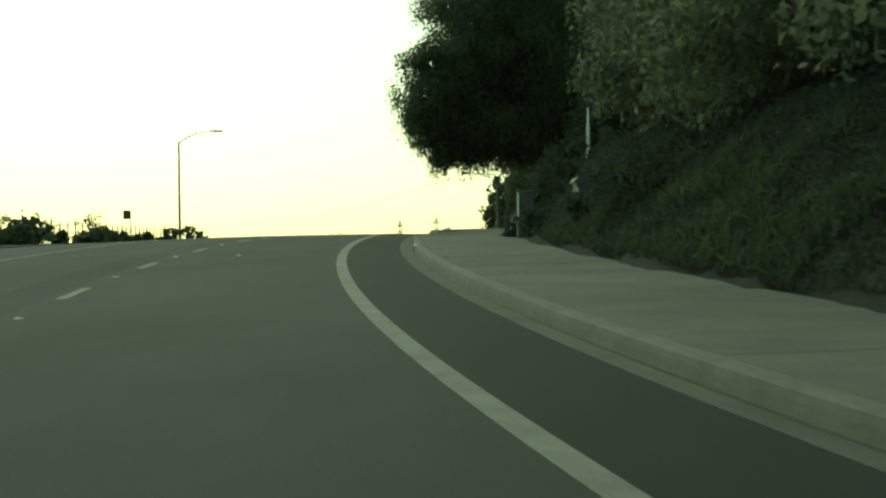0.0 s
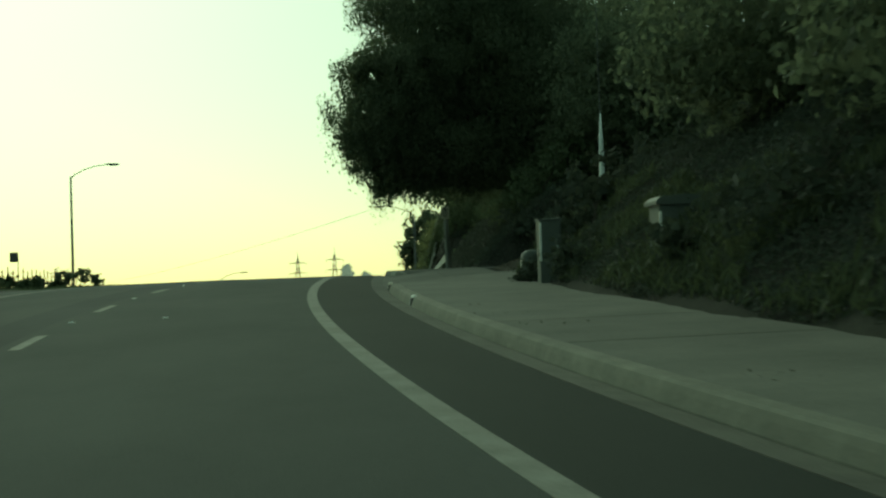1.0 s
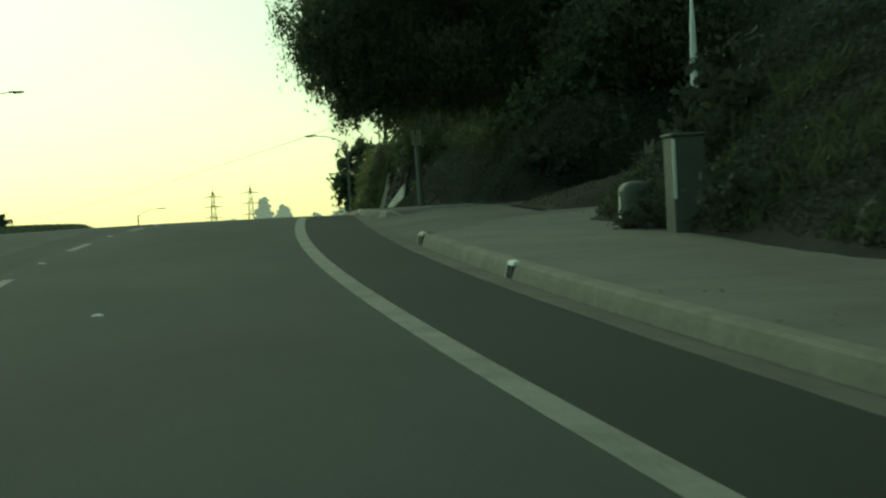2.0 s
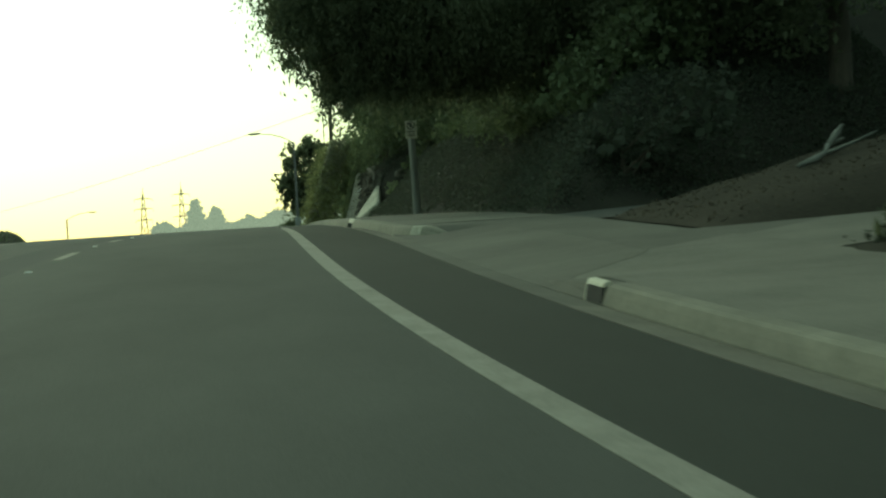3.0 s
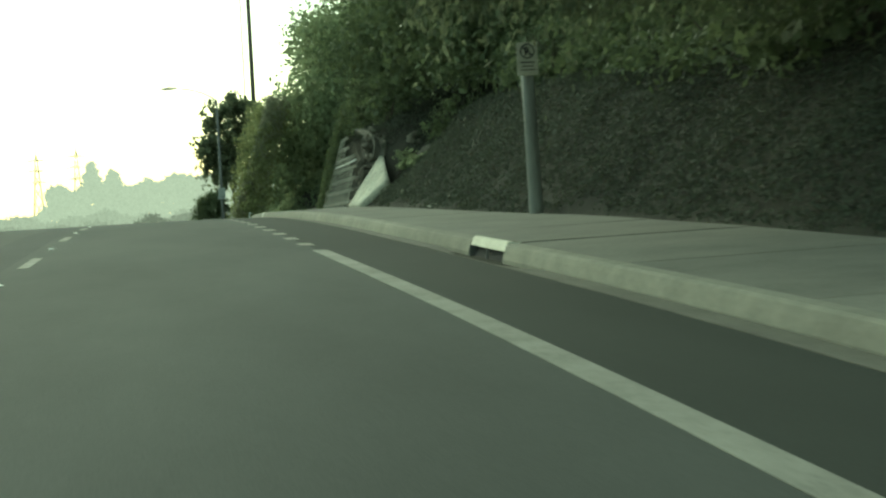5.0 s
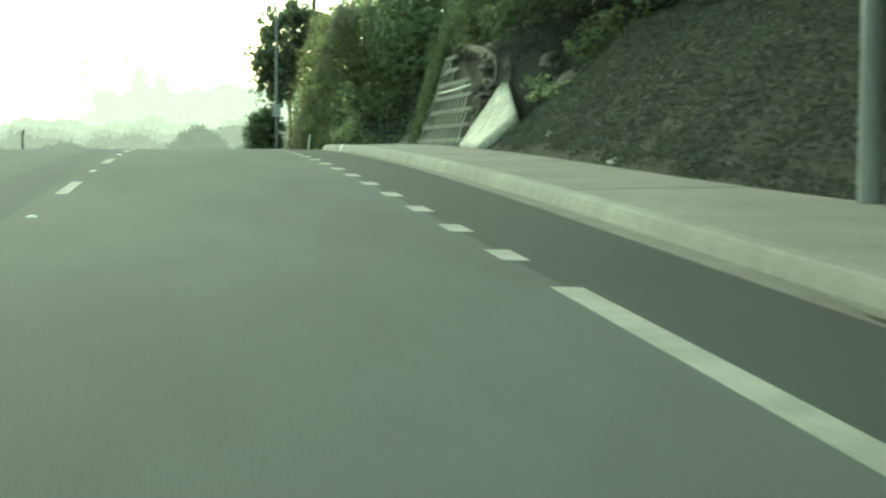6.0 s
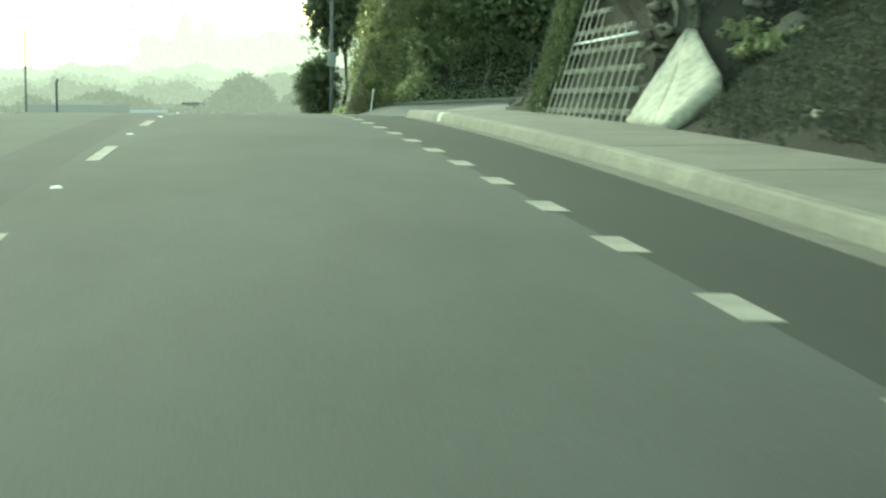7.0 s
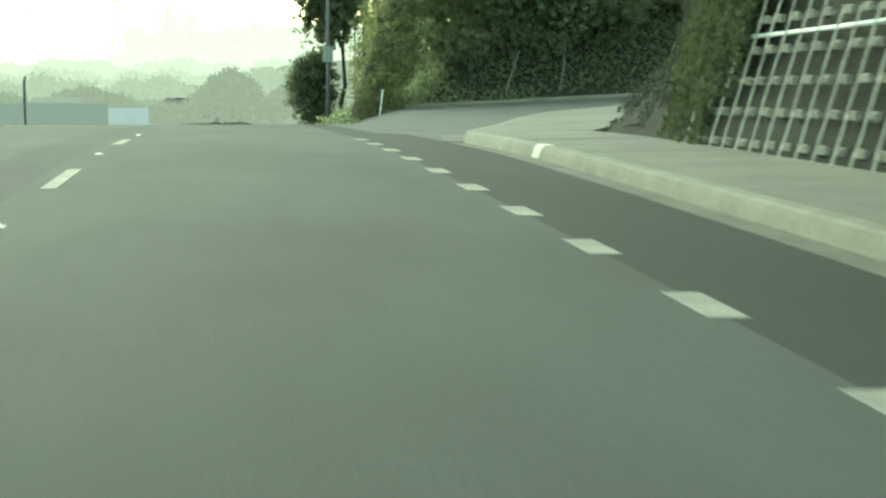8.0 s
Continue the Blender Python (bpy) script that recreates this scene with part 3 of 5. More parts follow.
GREEN_TREES = [
    ((7.6, 19), 6, [((6.6, 19, 5.2), (3.0, 3.4, 2.0)), ((7.6, 19.5, 8.2), (3.6, 3.6, 2.6)), ((6.4, 16.5, 4.0), (2.2, 2.4, 1.3))]),
    ((7.2, 26), 6, [((6.4, 26, 4.8), (3.2, 3.4, 1.9)), ((7.2, 26, 7.6), (3.6, 3.6, 2.4)), ((6.2, 28.5, 3.6), (2.0, 2.2, 1.4))]),
    ((11, 66), 8, [((9.6, 66, 5.0), (4.4, 3.6, 3.6)), ((10.5, 67, 9.0), (4.2, 3.6, 3.0))]),
    ((8.0, 72), 8, [((7.8, 72, 4.2), (3.4, 3.6, 2.4)), ((9.8, 73, 9.0), (3.2, 3.4, 2.8))]),
    ((18, 68), 8, [((17, 68, 5.4), (5.0, 3.6, 3.8)), ((18, 69, 9.6), (5.0, 3.6, 2.8))]),
    ((27, 68), 8, [((26, 68, 6.0), (5.5, 3.6, 4.0)), ((27, 69, 10), (5.2, 3.6, 2.8))]),
    ((16, 31), 7, [((15, 31, 8), (4.5, 3.2, 3.2)), ((17, 30, 11), (4.5, 3.6, 2.8))]),
]
for n, (xy, h, blobs) in enumerate(GREEN_TREES):
    tree("green_tree", xy, h, 0.2 + 0.02 * (n % 3), blobs, 110 if n < 2 else 36, 0.18 if n < 2 else 0.3, LEAF_MID if n < 2 else LEAF_FAR, "leafy green tree growing on the bank", 200 + n, droop=0.2, sprays=0.15, slim=0.5, core=n < 4, group="green trees on the bank", more=2.0)

# small tree with broad leaves beside the street lamp beyond the crossing
tree("broad_leaved_tree", (3.9, 86.5), 4.2, 0.12, [((3.0, 86, 2.3), (1.7, 1.6, 1.5)), ((4.2, 87, 3.6), (2.0, 1.8, 2.0)), ((5.0, 88, 5.4), (2.0, 1.8, 1.6)), ((2.4, 85.6, 3.8), (1.3, 1.2, 1.3)), ((2.9, 86, 5.7), (1.3, 1.2, 1.4)), ((4.3, 87, 6.6), (1.3, 1.3, 1.1))],
     26, 0.36, LEAF_DARK, "small tree with broad dark leaves beside a street lamp", 300, slim=0.6)


def bush(name, xy, blobs, per_m3, leaf, material, label, seed, group="", lift=0.0, more=1.0):
    bx, by = xy
    bz = float(land([bx], [by])[0]) + lift
    root = thing(name, pose(bx, by, bz), label, "bush", group)
    bm = bmesh.new()
    rng = random.Random(seed)
    for (c, r) in blobs:
        for _ in range(4):
            tube(bm, [(rng.uniform(-0.1, 0.1), rng.uniform(-0.1, 0.1), -0.1), (c[0] * 0.5, c[1] * 0.5, c[2] * 0.6), (c[0] + rng.uniform(-0.6, 0.6) * r[0], c[1] + rng.uniform(-0.6, 0.6) * r[1], c[2] + 0.5 * r[2])], [0.018, 0.012, 0.004], 5)
    part("stem", bm, BARK, root)
    part("foliage", leaf_mesh("foliage", fill(blobs, per_m3, seed, 0.3, 0.0, more), leaf, material, 0.5, 0.0, seed), material, root)
    part("inner_foliage", leaf_mesh("inner_foliage", fill([(c, tuple(0.7 * v for v in r)) for c, r in blobs], per_m3 * 0.35, seed + 3, 0.0), leaf * 1.7, material, 0.8, 0.0, seed + 3), material, root)
    return root


shrub_z = -0.9 - land_z(2.22, 84.3)
bush("round_shrub", (2.22, 84.3), [((0, 0, shrub_z), (1.35, 1.1, 1.7)), ((0.1, 0.2, shrub_z + 0.7), (1.1, 0.9, 1.0)), ((0, 0, 0.4 * shrub_z), (0.9, 0.9, 0.9))], 620, 0.14, LEAF_MID, "dense round dark shrub beside the lamp post", 310, more=4.0)
bush("climbing_hedge", (3.3, 62), [((0.0, 0, 0.8), (1.0, 2.0, 1.3)), ((0.35, 0.5, 2.5), (0.95, 2.2, 1.4)), ((0.8, 1.5, 4.2), (1.1, 2.4, 1.5)), ((1.6, 4, 5.6), (1.3, 3, 1.6)), ((0.5, 5, 2.0), (1.1, 3, 2.0))],
     170, 0.13, LEAF_YELLOW, "tall yellow-green climbing hedge at the street corner", 320, more=2.0)
pale_rng = np.random.default_rng(321)
pz = pale_rng.uniform(-0.1, 7.0, 9000)
pu = pale_rng.uniform(0, 1, 9000) ** 1.3
pale = np.stack([-1.05 + 0.36 * pz + 1.35 * pu + pale_rng.normal(0, 0.07, 9000), -0.6 + 2.0 * pu + 0.25 * pz + pale_rng.normal(0, 0.12, 9000), pz], 1)
corner_hedge = [o for o in scene.objects if o.name.startswith("climbing_hedge")][0]
part("pale_foliage", leaf_mesh("pale_foliage", pale, 0.16, LEAF_PALE, 0.35, 0.8, 322), LEAF_PALE, corner_hedge, "pale grey-green foliage facing the road, lightened for haze")
bush("crib_shrub", (4.5, 22.4), [((0, 0, 0.7), (0.8, 1.4, 0.7)), ((0.3, -1.2, 1.1), (0.9, 1.2, 0.8))], 160, 0.12, LEAF_MID, "leafy shrub growing above the crib wall", 340, "shrubs above the crib wall")
bush("crib_shrub", (4.4, 25.6), [((0, 0, 0.7), (0.8, 1.4, 0.8)), ((0.2, 1.6, 0.5), (0.8, 1.2, 0.7)), ((0.6, -0.6, 1.4), (1.0, 1.4, 0.8))], 160, 0.12, LEAF_MID, "leafy shrub hanging over the crib wall", 341, "shrubs above the crib wall")
for n, (bx, by) in enumerate(((6.2, 65.2), (9.0, 65.4), (12.5, 65.6), (16.5, 65.8), (21, 66), (7.0, 70.5), (6.2, 76), (6.6, 82))):
    bush("understorey_shrub", (bx, by), [((0, 0, 1.0), (1.6, 1.1, 1.3)), ((0.8, 0.6, 2.2), (1.6, 1.2, 1.2)), ((-0.6, 0.8, 2.8), (1.3, 1.2, 1.2))], 45, 0.24, LEAF_FAR, "leafy shrub filling the slope under the trees", 350 + n, "shrubs under the far trees")
bush("hanging_shrub", (4.5, 19.7), [((0, 0, 0.22), (0.32, 0.5, 0.22)), ((0.12, 0.5, 0.42), (0.35, 0.5, 0.26)), ((0.3, -0.4, 0.3), (0.4, 0.5, 0.26))], 330, 0.085, LEAF_FAR, "grey-green shrub hanging over the top of the chute", 342, "shrubs above the crib wall")
bush("hanging_shrub", (5.3, 19.0), [((0, 0, 0.35), (0.6, 0.9, 0.4)), ((0.4, -0.6, 0.7), (0.7, 0.8, 0.5))], 300, 0.085, LEAF_MID, "green shrub hanging on the bank beside the chute", 343, "shrubs above the crib wall")
bush("corner_shrub", (4.7, 29.2), [((0, 0, 0.25), (0.9, 1.0, 0.4)), ((0.5, -1.1, 0.5), (0.8, 0.9, 0.5)), ((0.9, 0.9, 0.5), (0.9, 0.8, 0.5))], 380, 0.09, LEAF_MID, "low green shrub beside the crib wall's end", 329)
bush("corner_shrub", (6.2, 29.8), [((0, 0, 0.3), (1.2, 0.9, 0.45)), ((0.9, 1.2, 0.3), (1.1, 0.8, 0.45)), ((2.2, 2.4, 0.4), (1.3, 0.7, 0.5))], 330, 0.09, LEAF_MID, "low dry shrub on the corner of the bank", 330)
bush("bank_shrub", (4.62, -28.2), [((0, 0, 0.24), (0.5, 0.9, 0.34)), ((0.6, 0.2, 0.45), (0.6, 0.9, 0.42))], 260, 0.09, IVY, "low dark plants in front of the utility cabinets", 334, "shrubs on the bank")
bush("bank_shrub", (5.35, -33.4), [((0, 0, 0.22), (0.5, 0.9, 0.3)), ((0.7, 0.2, 0.5), (0.6, 0.9, 0.4))], 260, 0.09, IVY, "low dark plants beside the larger cabinet", 335, "shrubs on the bank")
bush("bank_shrub", (6.0, -36.0), [((0, 0, 0.4), (0.9, 1.4, 0.5)), ((0.9, 1.0, 0.9), (0.9, 1.2, 0.6))], 200, 0.10, IVY, "dense dark plants on the bank", 336, "shrubs on the bank")
bush("bank_shrub", (4.24, -26.0), [((0, 0, 0.22), (0.36, 0.45, 0.32)), ((0.38, -0.35, 0.3), (0.4, 0.45, 0.36)), ((-0.18, 0.3, 0.14), (0.25, 0.3, 0.22))], 700, 0.06, IVY, "low dark plants in front of the service pedestal", 337, "shrubs on the bank")
bush("bank_shrub", (4.9, -25.4), [((0, 0, 0.35), (0.7, 0.8, 0.5)), ((0.9, 0.4, 0.7), (0.9, 1.0, 0.7))], 170, 0.11, IVY, "dark rounded shrub beside a utility cabinet", 331, "shrubs on the bank")
bush("bank_shrub", (5.3, -25.7), [((0.2, 0.6, 0.6), (0.9, 0.9, 0.8)), ((1.4, 0.9, 1.1), (1.0, 1.0, 0.9))], 150, 0.12, IVY, "dark rounded shrub at the driveway's corner", 332, "shrubs on the bank")
bush("bank_shrub", (5.6, -9.8), [((0, 0, 0.5), (1.0, 1.0, 0.7)), ((1.2, -0.6, 0.9), (1.2, 1.0, 0.9))], 150, 0.12, IVY, "dark shrub on the bank beside the driveway", 333, "shrubs on the bank")


# shrubs leaning out over the brow of the cut bank
brow = random.Random(612)
for n in range(17):
    by = -6.5 + 1.62 * n + brow.uniform(-0.4, 0.4)
    if 16.5 < by < 20.5:
        continue
    bx = 6.1 + brow.uniform(-0.25, 0.35)
    w = brow.uniform(0.8, 1.15)
    bush("brow_shrub", (bx, by), [((-0.2, 0, 0.15), (w, w * 1.2, 0.5)), ((0.3, 0.4, 0.75), (w * 1.1, w * 1.2, 0.75)), ((1.1, -0.3, 1.3), (w * 1.2, w * 1.3, 0.9))],
         120, 0.12, LEAF_MID, "leafy green shrub overhanging the top of the cut bank", 620 + n, "shrubs along the brow", more=1.6)

# slender pale-barked saplings along the far side of the side street
for n, (sx0, lean0, tall) in enumerate(((8.0, 0.5, 1.6), (10.0, 0.25, 1.4), (14.0, 0.9, 2.4))):
    z0 = land_z(sx0, 63.75)
    tree("sapling", (sx0, 63.75), tall, 0.04, [((sx0 + lean0 * 1.3, 64.0, z0 + tall + 0.8), (0.7, 0.5, 0.6)), ((sx0 - lean0, 64.1, z0 + tall + 0.4), (0.6, 0.5, 0.5))],
         60, 0.16, LEAF_FAR, "slender pale-barked sapling at the edge of the trees", 360 + n, lean=(lean0, 0.1), core=False, group="saplings", bark=PALE_BARK)


# ivy and litter over the banks
rng = np.random.default_rng(5)


def scatter(n, x0, x1, y0, y1, keep_if):
    x, y = rng.uniform(x0, x1, n), rng.uniform(y0, y1, n)
    d, s, lat = bank_depth(x, y)
    k = keep_if(d, s, lat, x, y)
    x, y = x[k], y[k]
    return np.stack([x, y, land(x, y) + np.abs(rng.normal(0.04, 0.05, len(x)))], 1)


patchy = lambda x, y: np.sin(x * 1.3 + 0.7 * y) * np.sin(0.9 * y - 0.5 * x) + np.sin(2.9 * x + y) * 0.5  # noqa: E731
ivy_pts = np.concatenate([
    scatter(700000, 3.2, 12, -62, 33, lambda d, s, lat, x, y: (d > 0.02) & (d < 5.0) & ~((y > 17.6) & (y < 20.9) & (x < 3.2 + 0.45 * (y - 17.6))) & ~((y > 20.6) & (y < 25) & (x < 3.9)) & (patchy(x, y) + 1.2 * d > np.where(y < -22, -1.6, -1.05))),
])
tagged(part("ivy_ground_cover", leaf_mesh("ivy_ground_cover", ivy_pts, 0.062, IVY, 0.6, 0.0, 7, (-0.45, -0.2, 0.6))), "dark ivy and low plants covering the bank", "ground cover", kind="stuff")
far_pts = np.concatenate([
    scatter(42000, 5, 34, 62, 74, lambda d, s, lat, x, y: (y > 63.4) & (x > 5.0)),
    scatter(16000, 1.7, 9, 62.2, 110, lambda d, s, lat, x, y: (lat > 1.9)),
])
far_pts[:, 2] += np.abs(rng.normal(0.0, 0.25, len(far_pts)))
tagged(part("undergrowth", leaf_mesh("undergrowth", far_pts, 0.2, LEAF_FAR, 0.5, 0.0, 17)), "rough green undergrowth on the slope across the side street", "ground cover", kind="stuff")
grass_pts = scatter(70000, 3.2, 9, -56, -23, lambda d, s, lat, x, y: (d > 0.04) & (d < 1.7) & (patchy(1.7 * x, 1.3 * y) > -0.55 + 0.35 * d))
grass_pts[:, 2] += 0.06
tagged(part("bank_grass", leaf_mesh("bank_grass", grass_pts, 0.26, GRASS, 0.13, -0.75, 19)), "tall rough grass along the foot of the bank", "grass", kind="stuff")
dry_pts = scatter(95000, 3.2, 8, -62, 31, lambda d, s, lat, x, y: (d > -0.10 - 0.16 * np.abs(np.sin(1.3 * y) * np.sin(0.37 * y))) & (d < 2.2))
dry_pts[:, 2] -= 0.03
tagged(part("dry_leaf_litter", leaf_mesh("dry_leaf_litter", dry_pts, 0.045, DRY, 0.5, 0.0, 8)), "dry brown leaves lying at the foot of the bank", "leaf litter", kind="stuff")
verge = rng.uniform((-30, -40), (-15.2, 84), (26000, 2))
_, vs, vl = bank_depth(verge[:, 0], verge[:, 1])
verge = verge[(vl < -15.2) & (vl > -30)]
verge = np.column_stack([verge, land(verge[:, 0], verge[:, 1]) + 0.05])
tagged(part("verge_grass", leaf_mesh("verge_grass", verge, 0.28, LEAF_MID, 0.2, -0.6, 9)), "rough grass on the far verge", "grass", kind="stuff")


# ---- road paint ----
def paint(name, s0, s1, lat, width, label, group="", step=1.0, up=0.005):
    n = max(1, int(round((s1 - s0) / step)))
    ss = np.linspace(s0, s1, n + 1)
    mid = (s0 + s1) / 2
    o = on_road(mid, lat, up)
    bm = bmesh.new()
    rows = [[bm.verts.new(on_road(s, lat + k * width / 2, up) - o) for k in (-1, 1)] for s in ss]
    low = [[bm.verts.new(on_road(s, lat + k * width / 2, up - 0.004) - o) for k in (-1, 1)] for s in ss]
    for a, b, c, d in zip(rows, rows[1:], low, low[1:]):
        bm.faces.new((a[0], a[1], b[1], b[0]))
        bm.faces.new((a[0], b[0], d[0], c[0]))
        bm.faces.new((a[1], c[1], d[1], b[1]))
    bm.faces.new((rows[0][0], low[0][0], low[0][1], rows[0][1]))
    bm.faces.new((rows[-1][0], rows[-1][1], low[-1][1], low[-1][0]))
    ob = part(name, bm, PAINT)
    ob.location = o
    return tagged(ob, label, "road marking", group)


paint("bike_lane_line", -105, 0.0, 0.1, 0.168, "solid worn white bicycle-lane line on the asphalt")
for k in range(17):
    paint("bike_lane_dash", 1.219 + 1.829 * k, 1.829 + 1.829 * k, 0.1, 0.168, "short white dash of the bicycle-lane line", "bicycle-lane dashes", 0.7)
paint("bike_lane_line", 58, 130, 0.1, 0.168, "solid white bicycle-lane line beyond the crossing")
for k in range(-13, 4):
    paint("lane_dash", 8.32 + 7.315 * k - 1.07, 8.32 + 7.315 * k + 1.07, -3.06, 0.12, "long white dash dividing two lanes", "lane dashes", 0.7)
for k in range(8, 15):
    paint("lane_dash", 8.32 + 7.315 * k - 1.07, 8.32 + 7.315 * k + 1.07, -3.06, 0.12, "long white dash dividing two lanes", "lane dashes", 0.7)
paint("edge_line", -100, 33, -6.5, 0.13, "solid white edge line of the inner lane")
paint("edge_line", -100, 33, -13.6, 0.13, "solid white line along the far kerb")


def lane_marker(s, lat):
    bm = bmesh.new()
    bmesh.ops.create_cone(bm, segments=14, radius1=0.046, radius2=0.032, depth=0.013, cap_ends=True)
    bmesh.ops.bevel(bm, geom=[e for e in bm.edges if all(v.co.z > 0 for v in e.verts)], offset=0.008, segments=2, affect="EDGES")
    ob = part("lane_marker", bm, CERAMIC)
    ob.location = on_road(s, lat, 0.0065)
    return tagged(ob, "small round white ceramic marker on the asphalt", "lane marker", "ceramic lane markers")


for k in range(-12, 4):
    lane_marker(8.32 + 7.315 * k + 3.66, -3.06)
lane_marker(-31.6, -1.9)

# ---- gutter, kerb, pavement in pieces ----
gutter_root = tagged(new("gutter"), "stained concrete gutter between asphalt and kerb", "gutter", kind="structure")
kerb_root = tagged(new("kerb"), "worn pale concrete kerb with rounded edge", "kerb", kind="structure")
walk_root = tagged(new("pavement"), "pale concrete pavement of broad slabs with joints", "pavement", kind="structure")
WALK_UP = 0.135


def kerb_height(s):
    drop = ease(DRIVE[0] - 0.3, DRIVE[0] + 1.0, s) * (1 - ease(DRIVE[1] - 0.3, DRIVE[1] + 0.15, s))
    return WALK_UP * (1 - drop) + 0.0114 * drop


def kerb_bend(s):
    """The kerb curves back from the road at the far side of the opening."""
    return 0.36 * (max(0.0, -12.0 - s) / 1.4) ** 2.2 if s > DRIVE[1] - 0.35 else 0.0


def inlet_dip(s):
    """The gutter sinks towards the inlet's mouth."""
    return 0.06 * ease(-4.4, -3.1, s) * (1 - ease(-1.2, 0.1, s))


PIECE = 3.05
for k in range(-23, 10):
    a, b = k * PIECE, (k + 1) * PIECE
    ss = np.linspace(a, b - 0.005, 4)
    bm = extrude_profile(bmesh.new(), [(1.215, -0.25), (1.215, 0.006), (1.47, -0.012), (1.47, -0.25)], [(lambda u, w, s=s: on_road(s, u, w - (float(inlet_dip(s)) * (u - 1.215) / 0.255 if w > -0.1 else 0))) for s in (np.linspace(a, b - 0.005, 9) if -7 < a < 2 else ss)])
    part("gutter_pan", bm, DRIVE_TOP if DRIVE[0] - 0.9 < a and b < DRIVE[1] + 0.2 else GUTTER, gutter_root)
    if not (a > DRIVE[0] + 0.9 and b < DRIVE[1] - 0.2):
        if -3.3 < a < -0.5:
            ss = np.linspace(-1.436, b - 0.005, 3)
        if -6.3 < a < -3.3:
            ss = np.linspace(a, -2.944, 4)
        if k == -5:
            ss = np.r_[DRIVE[1] + np.linspace(-0.32, 0.17, 6), np.linspace(DRIVE[1] + 0.3, b - 0.005, 5)]
        rows = []
        for s in ss:
            h = float(kerb_height(s))
            rows.append(lambda u, w, s=s, h=h: on_road(s, u + kerb_bend(s) + (0.10 * (0.135 - h) / 0.135 if 1.48 < u < 1.56 and w > 0.05 else 0), (w - (0.0115 * (1 - h / 0.135) if w == 0 else 0)) if w < 0.01 else w * h / 0.135))
        if k == -5:     # apron wedge in front of the curved kerb
            wedge = [(lambda u, w, s=s: on_road(s, 1.4715 + u * (kerb_bend(s) + 0.004), w)) for s in np.linspace(DRIVE[1] - 0.32, b - 0.005, 12)]
            part("apron_slab", extrude_profile(bmesh.new(), [(0, -0.2), (0, -0.010), (1, 0.012), (1, -0.2)], wedge), DRIVE_TOP, walk_root, "stained sloping driveway slab")
        bm = extrude_profile(bmesh.new(), [(1.472, -0.25), (1.472, 0.0), (1.495, 0.075), (1.515, 0.118), (1.545, 0.134), (1.66, 0.135), (1.66, -0.25)], rows)
        part("kerb_stone", bm, DRIVE_TOP if DRIVE[0] - 2 < a < DRIVE[1] - 2.2 else KERB, kerb_root)

APRON = 2.75     # back of the sloping driveway apron


def slab_piece(a, b, front, back, front_up, back_up, tilt, cuts=5):
    """One pavement slab between two lines; front_up and back_up give its height."""
    def place(u, w, q):
        lo, hi = front(q), back(q)
        lat = lo + (hi - lo) * u
        return on_road(q, lat, front_up(q) + (back_up(q) - front_up(q)) * min(max(u, 0), 1) + w + tilt * (q - a))
    prof = [(0, -0.2), (0, -0.004), (0.006, 0.0), (0.33, 0.0), (0.66, 0.0), (0.994, 0.0), (1, -0.006), (1, -0.2)]
    return extrude_profile(bmesh.new(), prof, [(lambda u, w, q=q: place(u, w, q)) for q in np.linspace(a, b, cuts)])


full = lambda q: WALK_UP  # noqa: E731
top = lambda q: WALK_UP + 0.012 * (float(walk_back(q)) - 1.66)  # noqa: E731
for k in range(-23, 10):
    a, b = k * PIECE, (k + 1) * PIECE - 0.006
    tilt = random.Random(k).uniform(-0.0015, 0.0015)
    a, b = (-2.925, b) if k == -1 else (a, -2.955) if k == -2 else (a, b)
    if b < DRIVE[0] or a > DRIVE[1]:
        part("slab", slab_piece(a, b, lambda q: 1.664, lambda q: float(walk_back(q)), (lambda q: WALK_UP + 0.014) if k == -1 else (lambda q: float(kerb_height(q))) if k == -4 else full, (lambda q: top(q) + 0.008) if k == -1 else top, -0.0045 if k == -1 else tilt), CONCRETE, walk_root)
    else:
        near = k == -8
        inner = a > DRIVE[0] + 0.9 and b < DRIVE[1] - 0.2
        line = (lambda q: float(np.clip(1.69 + (q + 22.5) * 1.05, 1.69, APRON))) if near else (lambda q: APRON)
        blend = lambda q: (line(q) - 1.69) / (APRON - 1.69)  # noqa: E731
        level = (lambda q: WALK_UP * blend(q) + float(kerb_height(q)) * (1 - blend(q))) if near else full
        if k == -7:     # the pale near flare's edge crosses this slab
            split = lambda q: float(np.clip(APRON + (q + 21.36) * 1.05, APRON + 0.01, walk_back(q) - 0.01))  # noqa: E731
            split_up = lambda q: WALK_UP + (top(q) - WALK_UP) * (split(q) - APRON) / (float(walk_back(q)) - APRON)  # noqa: E731
            part("slab", slab_piece(a, -20.2, lambda q: split(q) + 0.004, lambda q: float(walk_back(q)), split_up, top, 0.0), CONCRETE, walk_root)
            part("slab", slab_piece(a, b, lambda q: APRON + 0.004, split, full, split_up, 0.0, 13), DRIVE_TOP, walk_root)
        else:
            part("slab", slab_piece(a, b, lambda q: line(q) + 0.004, lambda q: float(walk_back(q)), level, top, 0.0, 13), CONCRETE if near else DRIVE_TOP, walk_root)
        part("apron_slab", slab_piece(a, b, (lambda q: 1.4715) if inner else (lambda q: 1.4715 if k == -5 and q < DRIVE[1] - 0.33 else 1.6615 + kerb_bend(q)), line, (lambda q: -0.010) if inner else (lambda q: -0.010 if k == -5 and q < DRIVE[1] - 0.33 else float(kerb_height(q))), level, 0.0, 41 if k == -5 else 13), DRIVE_TOP, walk_root, "stained sloping driveway slab")

